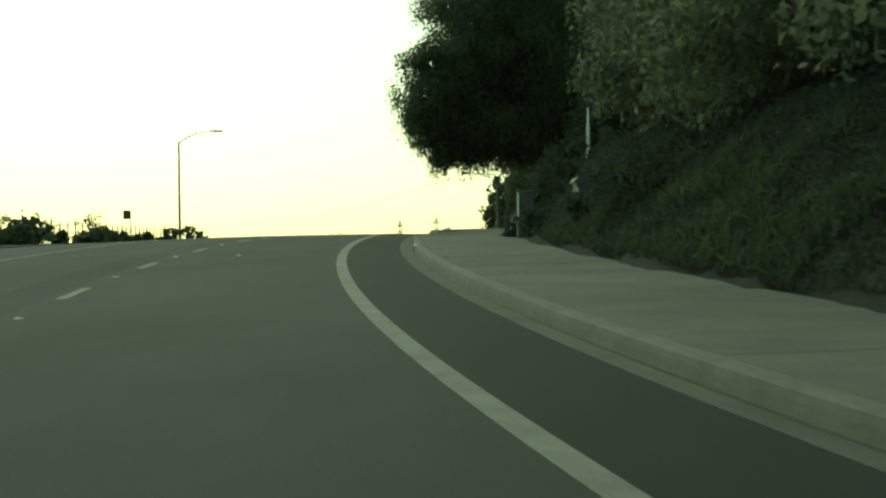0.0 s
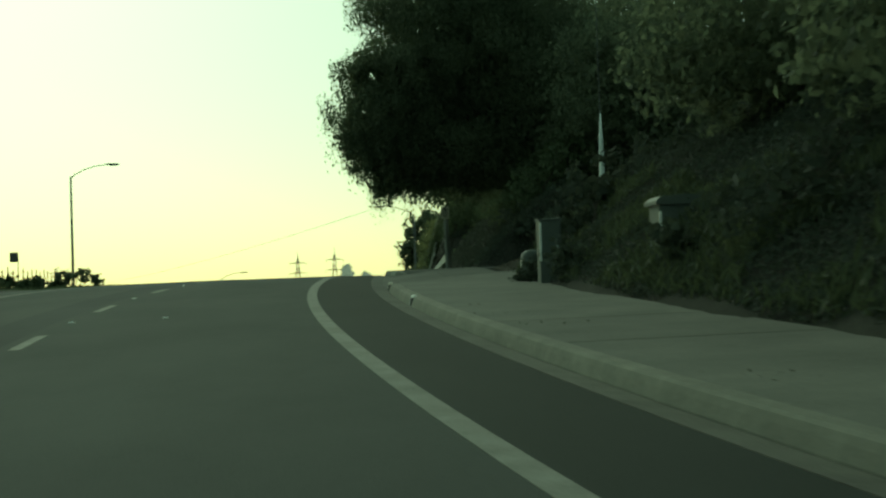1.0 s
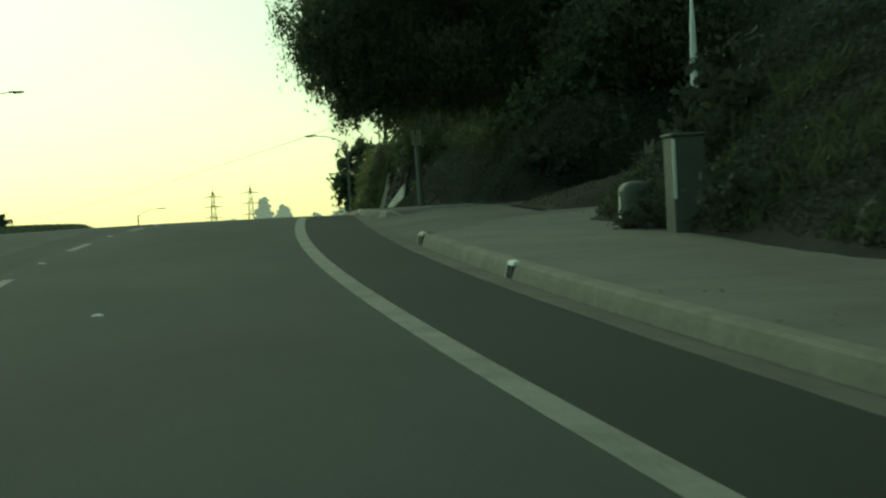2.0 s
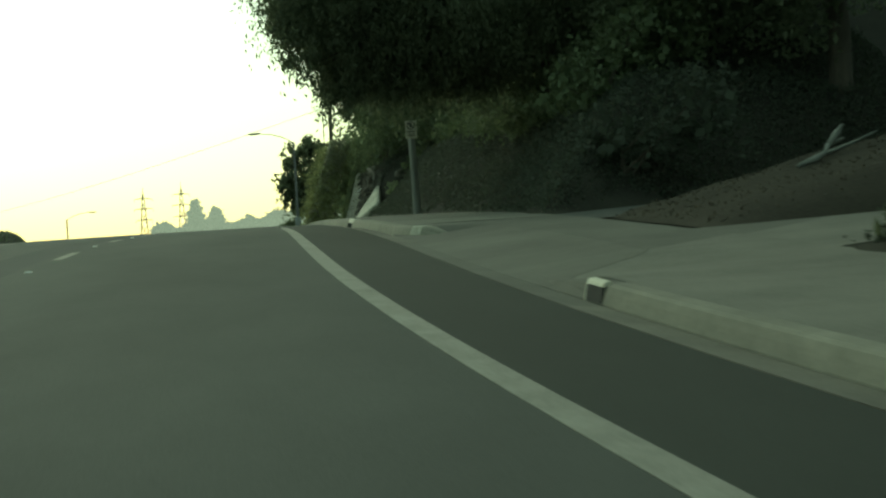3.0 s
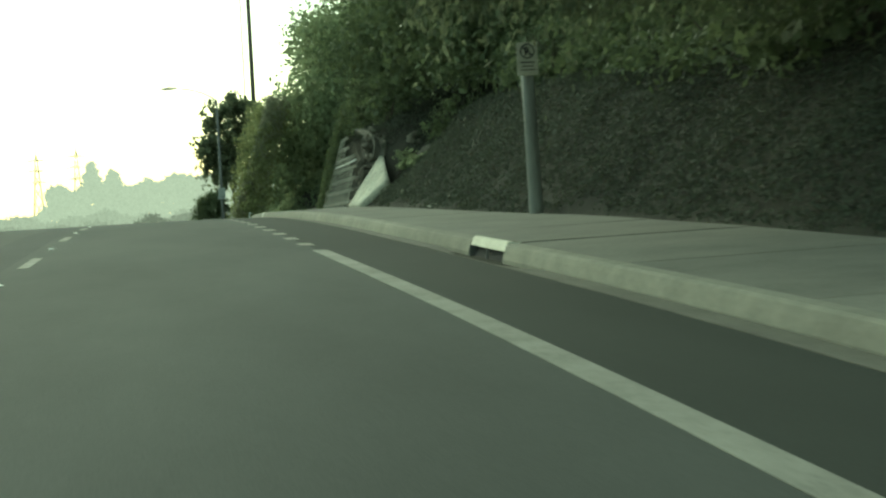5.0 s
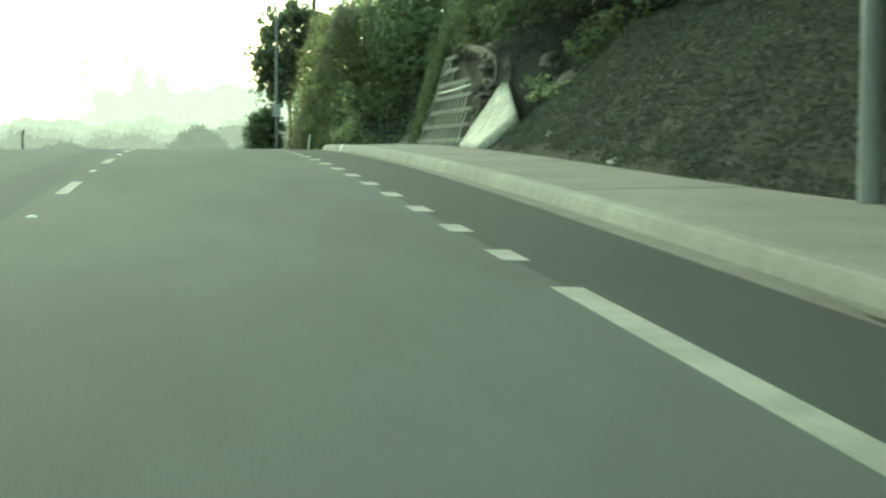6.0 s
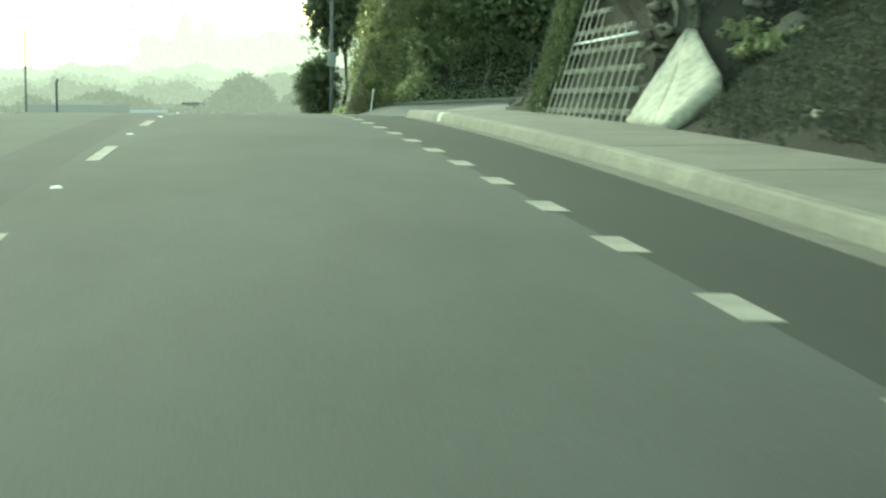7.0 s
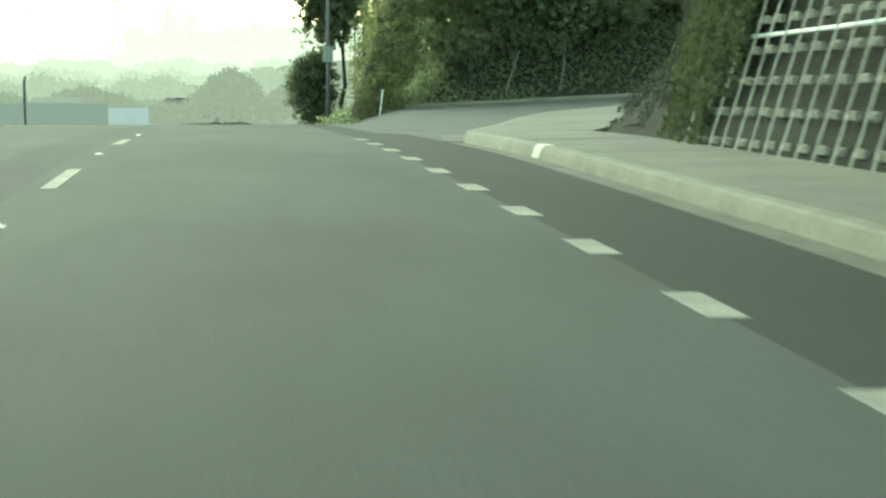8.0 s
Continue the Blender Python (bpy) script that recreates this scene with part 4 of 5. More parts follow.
# kerb return and its pavement, sweeping round the corner up the side street
RETURN = ((1.334, 30.505), (1.56, 32.0), (2.25, 34.6), (3.1, 37.8), (4.15, 41.4), (5.2, 44.5), (6.4, 47.2), (8.6, 50.4), (12.6, 53.2), (18.0, 54.6), (26.0, 55.4))
RETURN_BACK = ((3.11, 30.51), (3.7, 32.2), (5.0, 34.0), (6.9, 36.0), (8.3, 38.6), (9.3, 41.4), (10.4, 43.8), (12.2, 46.4), (15.0, 48.6), (19.0, 50.0), (26.5, 50.8))
RETURN_T = np.linspace(0, 1, len(RETURN))


def street_z(x, y):
    """The side street's own surface, without the bank."""
    q, lat = along([x], [y])
    z = float(np.interp(q[0], GRID, LINE[:, 2])) + 0.05 * float(ease(30, 37, y)) * max(0.0, x - 3)
    z = z - 0.002 - 0.019 * min(max(x, 0.0), 1.5) * (1 - float(ease(34, 40, y)))
    return z + float(np.interp(y, (38, 50, 62), (0, 0.08, 0.72)) * ease(1.4, 4.0, x))


def on_return(t, u, up):
    """u metres in from the kerb's face at t along the return; past 10, that share of the width less 10."""
    ax, ay = np.interp(t, RETURN_T, [p[0] for p in RETURN]), np.interp(t, RETURN_T, [p[1] for p in RETURN])
    bx, by = np.interp(t, RETURN_T, [p[0] for p in RETURN_BACK]), np.interp(t, RETURN_T, [p[1] for p in RETURN_BACK])
    wide = math.hypot(bx - ax, by - ay)
    f = (0.19 + (wide - 0.19) * (u - 10)) / wide if u > 9 else u / wide
    x, y = ax + (bx - ax) * f, ay + (by - ay) * f
    return Vector((x, y, street_z(x, y) + up))


N_RETURN = 16
for k in range(N_RETURN):
    a, b = k / N_RETURN, (k + 1) / N_RETURN - 0.0006
    ts = np.linspace(a, b, 5)
    part("gutter_pan", extrude_profile(bmesh.new(), [(-0.27, -0.12), (-0.27, 0.010), (-0.004, 0.004), (-0.004, -0.12)], [(lambda u, w, t=t: on_return(t, u, w)) for t in ts]), GUTTER, gutter_root)
    part("kerb_stone", extrude_profile(bmesh.new(), [(0, -0.15), (0, 0.0), (0.022, 0.075), (0.042, 0.118), (0.07, 0.134), (0.185, 0.135), (0.185, -0.15)], [(lambda u, w, t=t: on_return(t, u, w)) for t in ts]), KERB, kerb_root)
    part("slab", extrude_profile(bmesh.new(), [(10.0, -0.1), (10.0, 0.134), (10.25, 0.14), (10.5, 0.146), (10.75, 0.152), (11.0, 0.158), (11.0, -0.1)], [(lambda u, w, t=t: on_return(t, u, w)) for t in ts]), CONCRETE, walk_root)
# pointed tongue of the gutter running on past the corner
tip = [(1.075, 30.6, 0.008), (1.285, 32.0, 0.010), (1.90, 34.3, 0.012), (1.80, 34.45, 0.008), (1.45, 33.7, 0.006)]
bm = bmesh.new()
low = [bm.verts.new((x, y, street_z(x, y) - 0.08)) for x, y, w in tip]
high = [bm.verts.new((x, y, street_z(x, y) + w)) for x, y, w in tip]
bm.faces.new(high)
bm.faces.new(low[::-1])
for i in range(5):
    bm.faces.new((low[i], low[(i + 1) % 5], high[(i + 1) % 5], high[i]))
bmesh.ops.recalc_face_normals(bm, faces=bm.faces[:])
part("gutter_pan", bm, GUTTER, gutter_root)
# kerb at the far side of the side street
for k in range(-1, 11):
    x0, x1 = max(2.9, 4.4 + k * PIECE), 4.4 + (k + 1) * PIECE - 0.014
    zz = lambda x, y, up: (x, y, float(land([x], [min(y, 62.6)])[0]) + 0.065 + up)  # noqa: E731
    rows = [(lambda u, w, x=x: zz(x, 62.0 + u, w)) for x in (x0, x1)]
    part("kerb_stone", extrude_profile(bmesh.new(), [(0, -0.15), (0, 0.06), (0.04, 0.088), (1.4, 0.105), (1.4, -0.15)], rows), KERB, kerb_root)


# ---- kerb inlet with its steel-edged white lid ----
def catch_basin():
    a, b = -2.93, -1.45
    mid = (a + b) / 2
    o = on_road(mid, 1.5)
    root = thing("kerb_inlet", Matrix.Translation(o), "open kerb storm drain with a white painted lid", "storm drain")
    put = lambda s, u, w: on_road(s, u, w) - o  # noqa: E731
    ss = np.linspace(a, b, 4)
    lid = extrude_profile(bmesh.new(), [(1.497, 0.066), (1.497, 0.074), (1.535, 0.148), (1.542, 0.154), (1.585, 0.156), (1.585, 0.066)], [(lambda u, w, s=s: put(s, u, w)) for s in ss])
    part("lid", lid, PAINT_OLD, root, "chipped white painted lid")
    part("collar", extrude_profile(bmesh.new(), [(1.587, 0.05), (1.587, 0.153), (1.662, 0.141), (1.662, 0.05)], [(lambda u, w, s=s: put(s, u, w)) for s in ss]), CONCRETE, root, "concrete collar behind the lid")
    # A solid black block stands for the shade inside the mouth.
    mouth = bmesh.new()
    extrude_profile(mouth, [(1.502, -0.28), (1.502, -0.078), (1.572, 0.064), (1.61, 0.064), (1.61, -0.28)], [(lambda u, w, s=s: put(s, u, w)) for s in (a + 0.012, b - 0.012)])
    part("throat", mouth, BLACK, root, "solid black block painted as the mouth's shade")
    part("sill", extrude_profile(bmesh.new(), [(1.472, -0.28), (1.472, -0.074), (1.500, -0.082), (1.500, -0.28)], [(lambda u, w, s=s: put(s, u, w)) for s in ss]), GUTTER, root, "stained concrete sill")
    # Far plate takes a dark colour for the mouth's shade.
    for s, skin in ((a, PAINT_OLD), (b, STEEL_DARK)):
        part("end_plate", extrude_profile(bmesh.new(), [(1.470, -0.2), (1.470, -0.06), (1.500, 0.07), (1.540, 0.150), (1.655, 0.144), (1.655, -0.2)], [(lambda u, w, s=s: put(s, u, w)) for s in (s - 0.006, s + 0.006)]), skin, root, "thin worn end plate, the far one darkened for shade")
    rod = bmesh.new()
    tube(rod, [put(mid, 1.486, -0.09), put(mid, 1.510, 0.08)], [0.012, 0.012], 8)
    part("guard_rod", rod, STEEL_DARK, root, "rusty guard rod")


catch_basin()


def kerb_drain(s, wide, label, rim):
    """A small outlet in the kerb: black plate for the opening's shade under a thin pale cap, with a pale cheek."""
    o = on_road(s, 1.47)
    root = thing("kerb_drain", Matrix.Translation(o), label, "drain", "small drains in the kerb")
    put = lambda q, u, w: on_road(q, u, w) - o  # noqa: E731
    a, b = s - wide / 2, s + wide / 2

    def piece(name, profile, q0, q1, material, what):
        part(name, extrude_profile(bmesh.new(), profile, [(lambda u, w, q=q: put(q, u, w)) for q in (q0, q1)]), material, root, what)
    # No hole is cut: the plate's black stands for its shade.
    piece("opening", [(1.466, 0.0), (1.490, 0.108), (1.53, 0.108), (1.53, 0.0)], a, b, BLACK, "black plate painted as the outlet's shade")
    piece("cap", [(1.486, 0.110), (1.496, 0.132), (1.510, 0.144), (1.550, 0.148), (1.550, 0.11)], a - 0.006, b + 0.012, rim, "thin pale cap over the outlet")
    piece("cheek", [(1.462, -0.005), (1.488, 0.109), (1.53, 0.109), (1.53, -0.005)], b, b + 0.02, rim, "pale cheek of the outlet")


kerb_drain(-30.0, 0.22, "small dark kerb outlet under a white painted cap", PAINT_WHITE)
kerb_drain(-24.17, 0.38, "small dark kerb outlet under a dulled white cap", PAINT_OLD)


def kerb_mark(s, length, label, material, face=((1.468, 0.0), (1.490, 0.075))):
    o = on_road(s, 1.47)
    bm = extrude_profile(bmesh.new(), [*face, (1.510, 0.120), (1.545, 0.138), (1.64, 0.139), (1.64, 0.10)], [(lambda u, w, q=q: on_road(q, u + kerb_bend(q), w * float(kerb_height(q)) / 0.135 + 0.003) - o) for q in np.linspace(s, s + length, 5)])
    ob = part("kerb_mark", bm, material)
    ob.location = o
    tagged(ob, label, "kerb marking", "white marks on the kerb")


kerb_mark(-13.24, 0.27, "pale worn top of the curved kerb's end", CONCRETE_PALE, ((1.466, 0.012), (1.492, 0.075)))
kerb_mark(25.65, 0.34, "white painted block on the kerb", PAINT_OLD)


# ---- concrete crib wall ----
def crib_wall():
    y0, pitch, rise, batter = 20.56, 0.39, 0.30, 0.29
    cols, rows = 15, 7
    first = (0, 0, 0, 1, 3, 7, 9)     # the near end steps back as the wall rises
    base = Vector((3.18, y0, 0.025))
    root = thing("crib_wall", Matrix.Translation(base), "battered concrete crib retaining wall with open cells", "retaining wall")
    post = box(bmesh.new(), (-0.085, -0.011, -0.02), (-0.067, 0.011, rise + 0.02), 0.005)
    post_me = bpy.data.meshes.new("bar")
    bmesh.ops.transform(post, matrix=Matrix(((1, 0, batter, 0), (0, 1, 0, 0), (0, 0, 1, 0), (0, 0, 0, 1))), verts=post.verts)
    post.to_mesh(post_me)
    post_me.materials.append(CRIB_BAR)
    lumps = []
    for k in range(4):
        r = random.Random(60 + k)
        node = box(bmesh.new(), (-0.046, -0.085 - r.uniform(0, 0.03), -0.036), (0.012, 0.075 + r.uniform(0, 0.04), 0.038), 0.014)
        for v in node.verts:
            v.co += Vector((r.uniform(-1, 1), r.uniform(-1, 1), r.uniform(-1, 1))) * 0.011
        node_me = bpy.data.meshes.new("header")
        node.to_mesh(node_me)
        node.free()
        node_me.materials.append(CRIB)
        lumps.append(node_me)
    rng2 = random.Random(3)
    for r in range(rows):
        z = 0.28 + r * rise
        for c in range(cols):
            y = c * pitch
            zz = z - 0.012 * c
            if c < first[r]:
                continue
            h = part("header", rng2.choice(lumps), CRIB, root)
            h.location = ((zz - 0.3) * batter + rng2.uniform(-0.012, 0.012), y + rng2.uniform(-0.02, 0.02), zz)
            h.rotation_euler = (rng2.uniform(-0.05, 0.05), 0, rng2.uniform(-0.03, 0.03))
            b = part("bar", post_me, CRIB_BAR, root)
            b.location = ((zz - rise - 0.3) * batter, y + rng2.uniform(-0.015, 0.015), zz - rise)
            b.rotation_euler = (rng2.uniform(-0.04, 0.04), 0, 0)
    # back of the cells, soil filled
    back = bmesh.new()
    lo, hi = -0.3, 0.1 + (rows - 1) * rise
    edge = ((-0.05, lo), (cols * pitch, lo - 0.1), (cols * pitch, hi - 0.1), (3.7, hi), (2.7, 1.62), (1.3, 1.3), (0.25, 1.0))
    pts = [back.verts.new(((w - 0.3) * batter + 0.2, v, w)) for v, w in edge]
    far = [back.verts.new(p.co + Vector((0.45, 0, 0))) for p in pts]
    back.faces.new(pts)
    back.faces.new(far)
    for k in range(len(pts)):
        back.faces.new((pts[k], pts[(k + 1) % len(pts)], far[(k + 1) % len(pts)], far[k]))
    part("fill", back, CELL_SOIL, root, "dark soil filling the cells")
    return root


crib_wall()
bm = tube(bmesh.new(), [(3.47, 25.75, 1.16), (3.44, 25.6, 1.20), (3.45, 24.5, 1.235), (3.46, 23.0, 1.29), (3.48, 21.4, 1.36)], [0.024] * 5, 8)
tagged(part("water_pipe", bm, PALE_GLOSS, smooth=True), "bright metal pipe lying along the crib wall", "pipe")
bm = tube(bmesh.new(), [(3.55, 25.8, 1.66), (3.6, 24.9, 1.70), (3.62, 24.4, 1.72)], [0.02] * 3, 8)
tagged(part("water_pipe", bm, STEEL, smooth=True), "short grey pipe end on the crib wall", "pipe")

# creeper hanging over the crib wall's end
cr = []
rng = np.random.default_rng(21)
for k in range(130):
    y = rng.uniform(25.0, 28.4)
    top = rng.uniform(1.7, 3.0) - 0.3 * max(0, y - 26.5)
    low = rng.choice((0.1, 0.1, 0.5, 0.9)) + (0.5 if y < 25.5 else 0)
    x0 = 3.02 + 0.25 * max(0, y - 26.6) + rng.normal(0, 0.05)
    n = 90
    zz = rng.uniform(low, top, n)
    sway = 0.05 * np.sin(zz * 5 + k)
    cr.append(np.stack([x0 + 0.27 * zz + rng.normal(0, 0.035, n), y + sway + rng.normal(0, 0.035, n), zz], 1))
cr = np.concatenate(cr)
creeper = thing("creeper", pose(3.4, 26.6, 0.1), "grey-green creeper hanging over the end of the crib wall", "climbing plant")
part("foliage", leaf_mesh("foliage", cr - np.array((3.4, 26.6, 0.1)), 0.075, CREEPER, 0.5, 0.9, 22), CREEPER, creeper)
bm = bmesh.new()
for k in range(14):
    y = -1.2 + k * 0.19
    tube(bm, [(-0.18, y, 0.0), (-0.02, y + 0.05, 0.6), (0.12, y - 0.03, 1.3), (0.3, y + 0.02, 1.9)], [0.02, 0.016, 0.012, 0.006], 5)
part("stem", bm, BARK, creeper)


# ---- concrete flume beside the crib wall ----
def flume():
    o = Vector((3.2, 19.7, 0.2))
    root = thing("drainage_flume", Matrix.Translation(o), "pale stained concrete chute curving down the bank", "drainage chute")
    left = ((-0.10, 0.72, 0.02), (0.35, 1.00, 0.60), (0.83, 1.27, 1.22))
    ridge = ((-0.09, -0.55, 0.02), (0.46, 0.45, 0.62), (0.84, 1.22, 1.22))
    right = ((-0.04, -0.92, 0.02), (0.72, -0.62, 0.60), (0.92, 1.10, 1.20))

    def bow(p, t):
        a, b, c = (Vector(q) for q in p)
        soft = 0.5 + 0.5 * math.tanh((t - 0.5) * 14)
        return a.lerp(b, t * 2).lerp(b.lerp(c, t * 2 - 1), soft)

    def sheet(one, two, steps, bulge, seed):
        """A thick slab stretched between two bowed edges."""
        bm = bmesh.new()
        rings = []
        for t in (k / 13 for k in range(14)):
            a, b = bow(one, t), bow(two, t)
            face = [a.lerp(b, k / steps) + Vector((bulge * math.sin(math.pi * k / steps) * (1 - t) + 0.014 * noise.noise((t * 5, k, seed)), 0, 0)) for k in range(steps + 1)]
            ring = [bm.verts.new(p) for p in face]
            ring += [bm.verts.new(p + Vector((0.10 - 0.06 * t, 0.0, -0.2))) for p in reversed(face)]
            rings.append(ring)
        q = len(rings[0])
        for a, b in zip(rings, rings[1:]):
            for k in range(q):
                bm.faces.new((a[k], a[(k + 1) % q], b[(k + 1) % q], b[k]))
        bm.faces.new(rings[0])
        bm.faces.new(rings[-1])
        return bm
    part("chute", sheet(left, ridge, 6, 0.05, 0), CONCRETE_PALE, root, smooth=True)
    part("side_wing", sheet(ridge, right, 4, -0.03, 4), CONCRETE_PALE, root, "stained sloping wing of the chute", smooth=True)


def brow_ditch():
    """Shallow concrete gutter that winds from above the crib wall down to the chute's head."""
    way = [Vector(q) for q in ((4.02, 20.92, 1.40), (4.10, 21.15, 1.66), (4.14, 21.6, 1.90), (4.10, 22.2, 2.06), (4.08, 23.0, 2.14), (4.12, 24.2, 2.20), (4.2, 25.4, 2.24))]
    o = way[0]
    root = thing("brow_ditch", Matrix.Translation(o), "pale concrete ditch winding above the crib wall", "ditch")
    rows = []
    for i, c in enumerate(way):
        d = (way[min(i + 1, len(way) - 1)] - way[max(i - 1, 0)]).normalized()
        side = d.cross(Vector((0, 0, 1))).normalized()
        up = side.cross(d)
        rows.append(lambda u, w, c=c, side=side, up=up: c - o + side * u + up * w)
    part("channel", extrude_profile(bmesh.new(), [(-0.17, 0.03), (-0.13, 0.05), (-0.10, 0.0), (0, -0.05), (0.10, 0.0), (0.13, 0.05), (0.17, 0.03), (0.14, -0.12), (-0.14, -0.12)], rows), GUTTER, root)


def boulder(x, y, z, size, seed):
    """Rounded, earth-stained stone half sunk in the bank."""
    bm = bmesh.new()
    bmesh.ops.create_icosphere(bm, subdivisions=3, radius=1.0)
    for v in bm.verts:
        v.co *= 0.8 + 0.6 * noise.noise(v.co * 1.1 + Vector((seed * 3.1, 0, 0))) + 0.14 * noise.noise(v.co * 5 + Vector((0, seed, 0)))
        v.co = Vector((v.co.x * size[0], v.co.y * size[1], v.co.z * size[2]))
    ob = part("boulder", bm, ROCK, smooth=True)
    ob.location = (x, y, z)
    tagged(ob, "earth-stained rounded boulder sunk into the bank", "boulder", "boulders beside the crib wall")


for n in range(13):
    t = n / 12
    r = random.Random(900 + n)
    boulder(3.44 + 0.62 * t + r.uniform(-0.05, 0.08), 20.75 + 1.5 * t + r.uniform(-0.25, 0.25), 0.45 + 1.65 * t, (r.uniform(0.12, 0.2), r.uniform(0.16, 0.34), r.uniform(0.08, 0.15)), n)
boulder(5.1, 19.7, 1.42, (0.36, 0.55, 0.22), 16)
boulder(4.95, 20.8, 1.78, (0.34, 0.55, 0.20), 17)


flume()
brow_ditch()


# ---- street furniture ----
def street_lamp(x, y, z0, z_top, arm, label, box_z=None, radius=0.11, mat=STEEL_DARK):
    root = thing("street_lamp", pose(x, y, z0), label, "street lamp", "street lamps")
    h = z_top - z0
    part("pole", tube(bmesh.new(), [(0, 0, -0.3), (0, 0, 0.5), (0, 0, h)], [radius * 1.15, radius, radius * 0.62], 12), mat, root, smooth=True)
    part("base", tube(bmesh.new(), [(0, 0, 0), (0, 0, 0.12), (0, 0, 0.16)], [radius * 2, radius * 2, radius * 1.3], 12), CONCRETE, root, "round concrete base")
    sg = 1 if arm > 0 else -1
    L = abs(arm)
    pts = [(0, 0, h - 0.15), (sg * L * 0.08, 0, h + 0.12), (sg * L * 0.28, 0, h + 0.46), (sg * L * 0.52, 0, h + 0.70), (sg * L * 0.8, 0, h + 0.78)]
    part("arm", tube(bmesh.new(), pts, [0.045, 0.042, 0.038, 0.034, 0.03], 8), mat, root, smooth=True)
    bm = bmesh.new()
    rings = []
    for t, w, hh in ((0.74, 0.05, 0.05), (0.80, 0.10, 0.07), (0.90, 0.15, 0.085), (1.0, 0.13, 0.07), (1.04, 0.06, 0.04)):
        rings.append([bm.verts.new((sg * L * t, w * math.cos(a), h + 0.80 + hh * math.sin(a) - (0.02 if t > 0.85 else 0))) for a in (2 * math.pi * k / 10 for k in range(10))])
    for a, b in zip(rings, rings[1:]):
        for k in range(10):
            bm.faces.new((a[k], a[(k + 1) % 10], b[(k + 1) % 10], b[k]))
    bm.faces.new(rings[0])
    bm.faces.new(rings[-1])
    head = part("lamp_head", bm, mat, root, smooth=True)
    part("lens", box(bmesh.new(), (min(sg * L * 0.84, sg * L * 0.98), -0.09, h + 0.69), (max(sg * L * 0.84, sg * L * 0.98), 0.09, h + 0.735), 0.02), PAINT_WHITE, head, "pale lamp glass")
    if box_z is not None:
        part("sign_plate", box(bmesh.new(), (-0.24, -0.16, box_z - z0), (0.24, -0.13, box_z - z0 + 0.75), 0.01), STEEL, root, "small pale metal plate")
    return root


street_lamp(-21.65, 55.3, land_z(-21.65, 55.3), 8.75, 3.35, "tall dark street lamp with a curved arm over the road")
street_lamp(2.9, 83.2, land_z(2.9, 83.2), 6.9, -3.4, "dark street lamp with a curved arm and small plate", 0.3)
street_lamp(-24.1, 160, land_z(-24.1, 160), 3.1, 3.6, "distant dark street lamp with a curved arm", None, 0.14)

# utility pole with its cable
UP = (7.57, 114.8)
root = thing("utility_pole", pose(*UP, land_z(*UP)), "tall dark wooden utility pole behind the trees", "utility pole")
zb = land_z(*UP)
part("pole", tube(bmesh.new(), [(0, 0, -0.5), (0, 0, 12), (0, 0, 24 - zb)], [0.24, 0.2, 0.16], 10), WOOD_POLE, root, smooth=True)
part("crossarm", box(bmesh.new(), (-1.2, -0.07, 23.0 - zb), (1.2, 0.07, 23.15 - zb), 0.01), WOOD_POLE, root)
part("riser_conduit", tube(bmesh.new(), [(-0.75, 0, 0), (-0.72, 0, 12), (-0.68, 0, 23 - zb)], [0.05] * 3, 8), STEEL_DARK, root, "thin grey conduit")
bm = bmesh.new()
p0, p1 = Vector((7.5, 114.8, 12.2)), Vector((-75, 329, 6.0))
pts = [p0.lerp(p1, k / 24) - Vector((0, 0, 1.2 * 4 * (k / 24) * (1 - k / 24))) for k in range(25)]
tube(bm, pts, [0.024] * 25, 6)
tagged(part("overhead_cable", bm, STEEL_DARK), "thin overhead cable strung across the sky", "cable")
root = thing("utility_pole", pose(-75, 329, land_z(-75, 329)), "distant wooden pole carrying the cable", "utility pole")
part("pole", tube(bmesh.new(), [(0, 0, -0.5), (0, 0, 6.4 - land_z(-75, 329))], [0.22, 0.16], 8), WOOD_POLE, root)


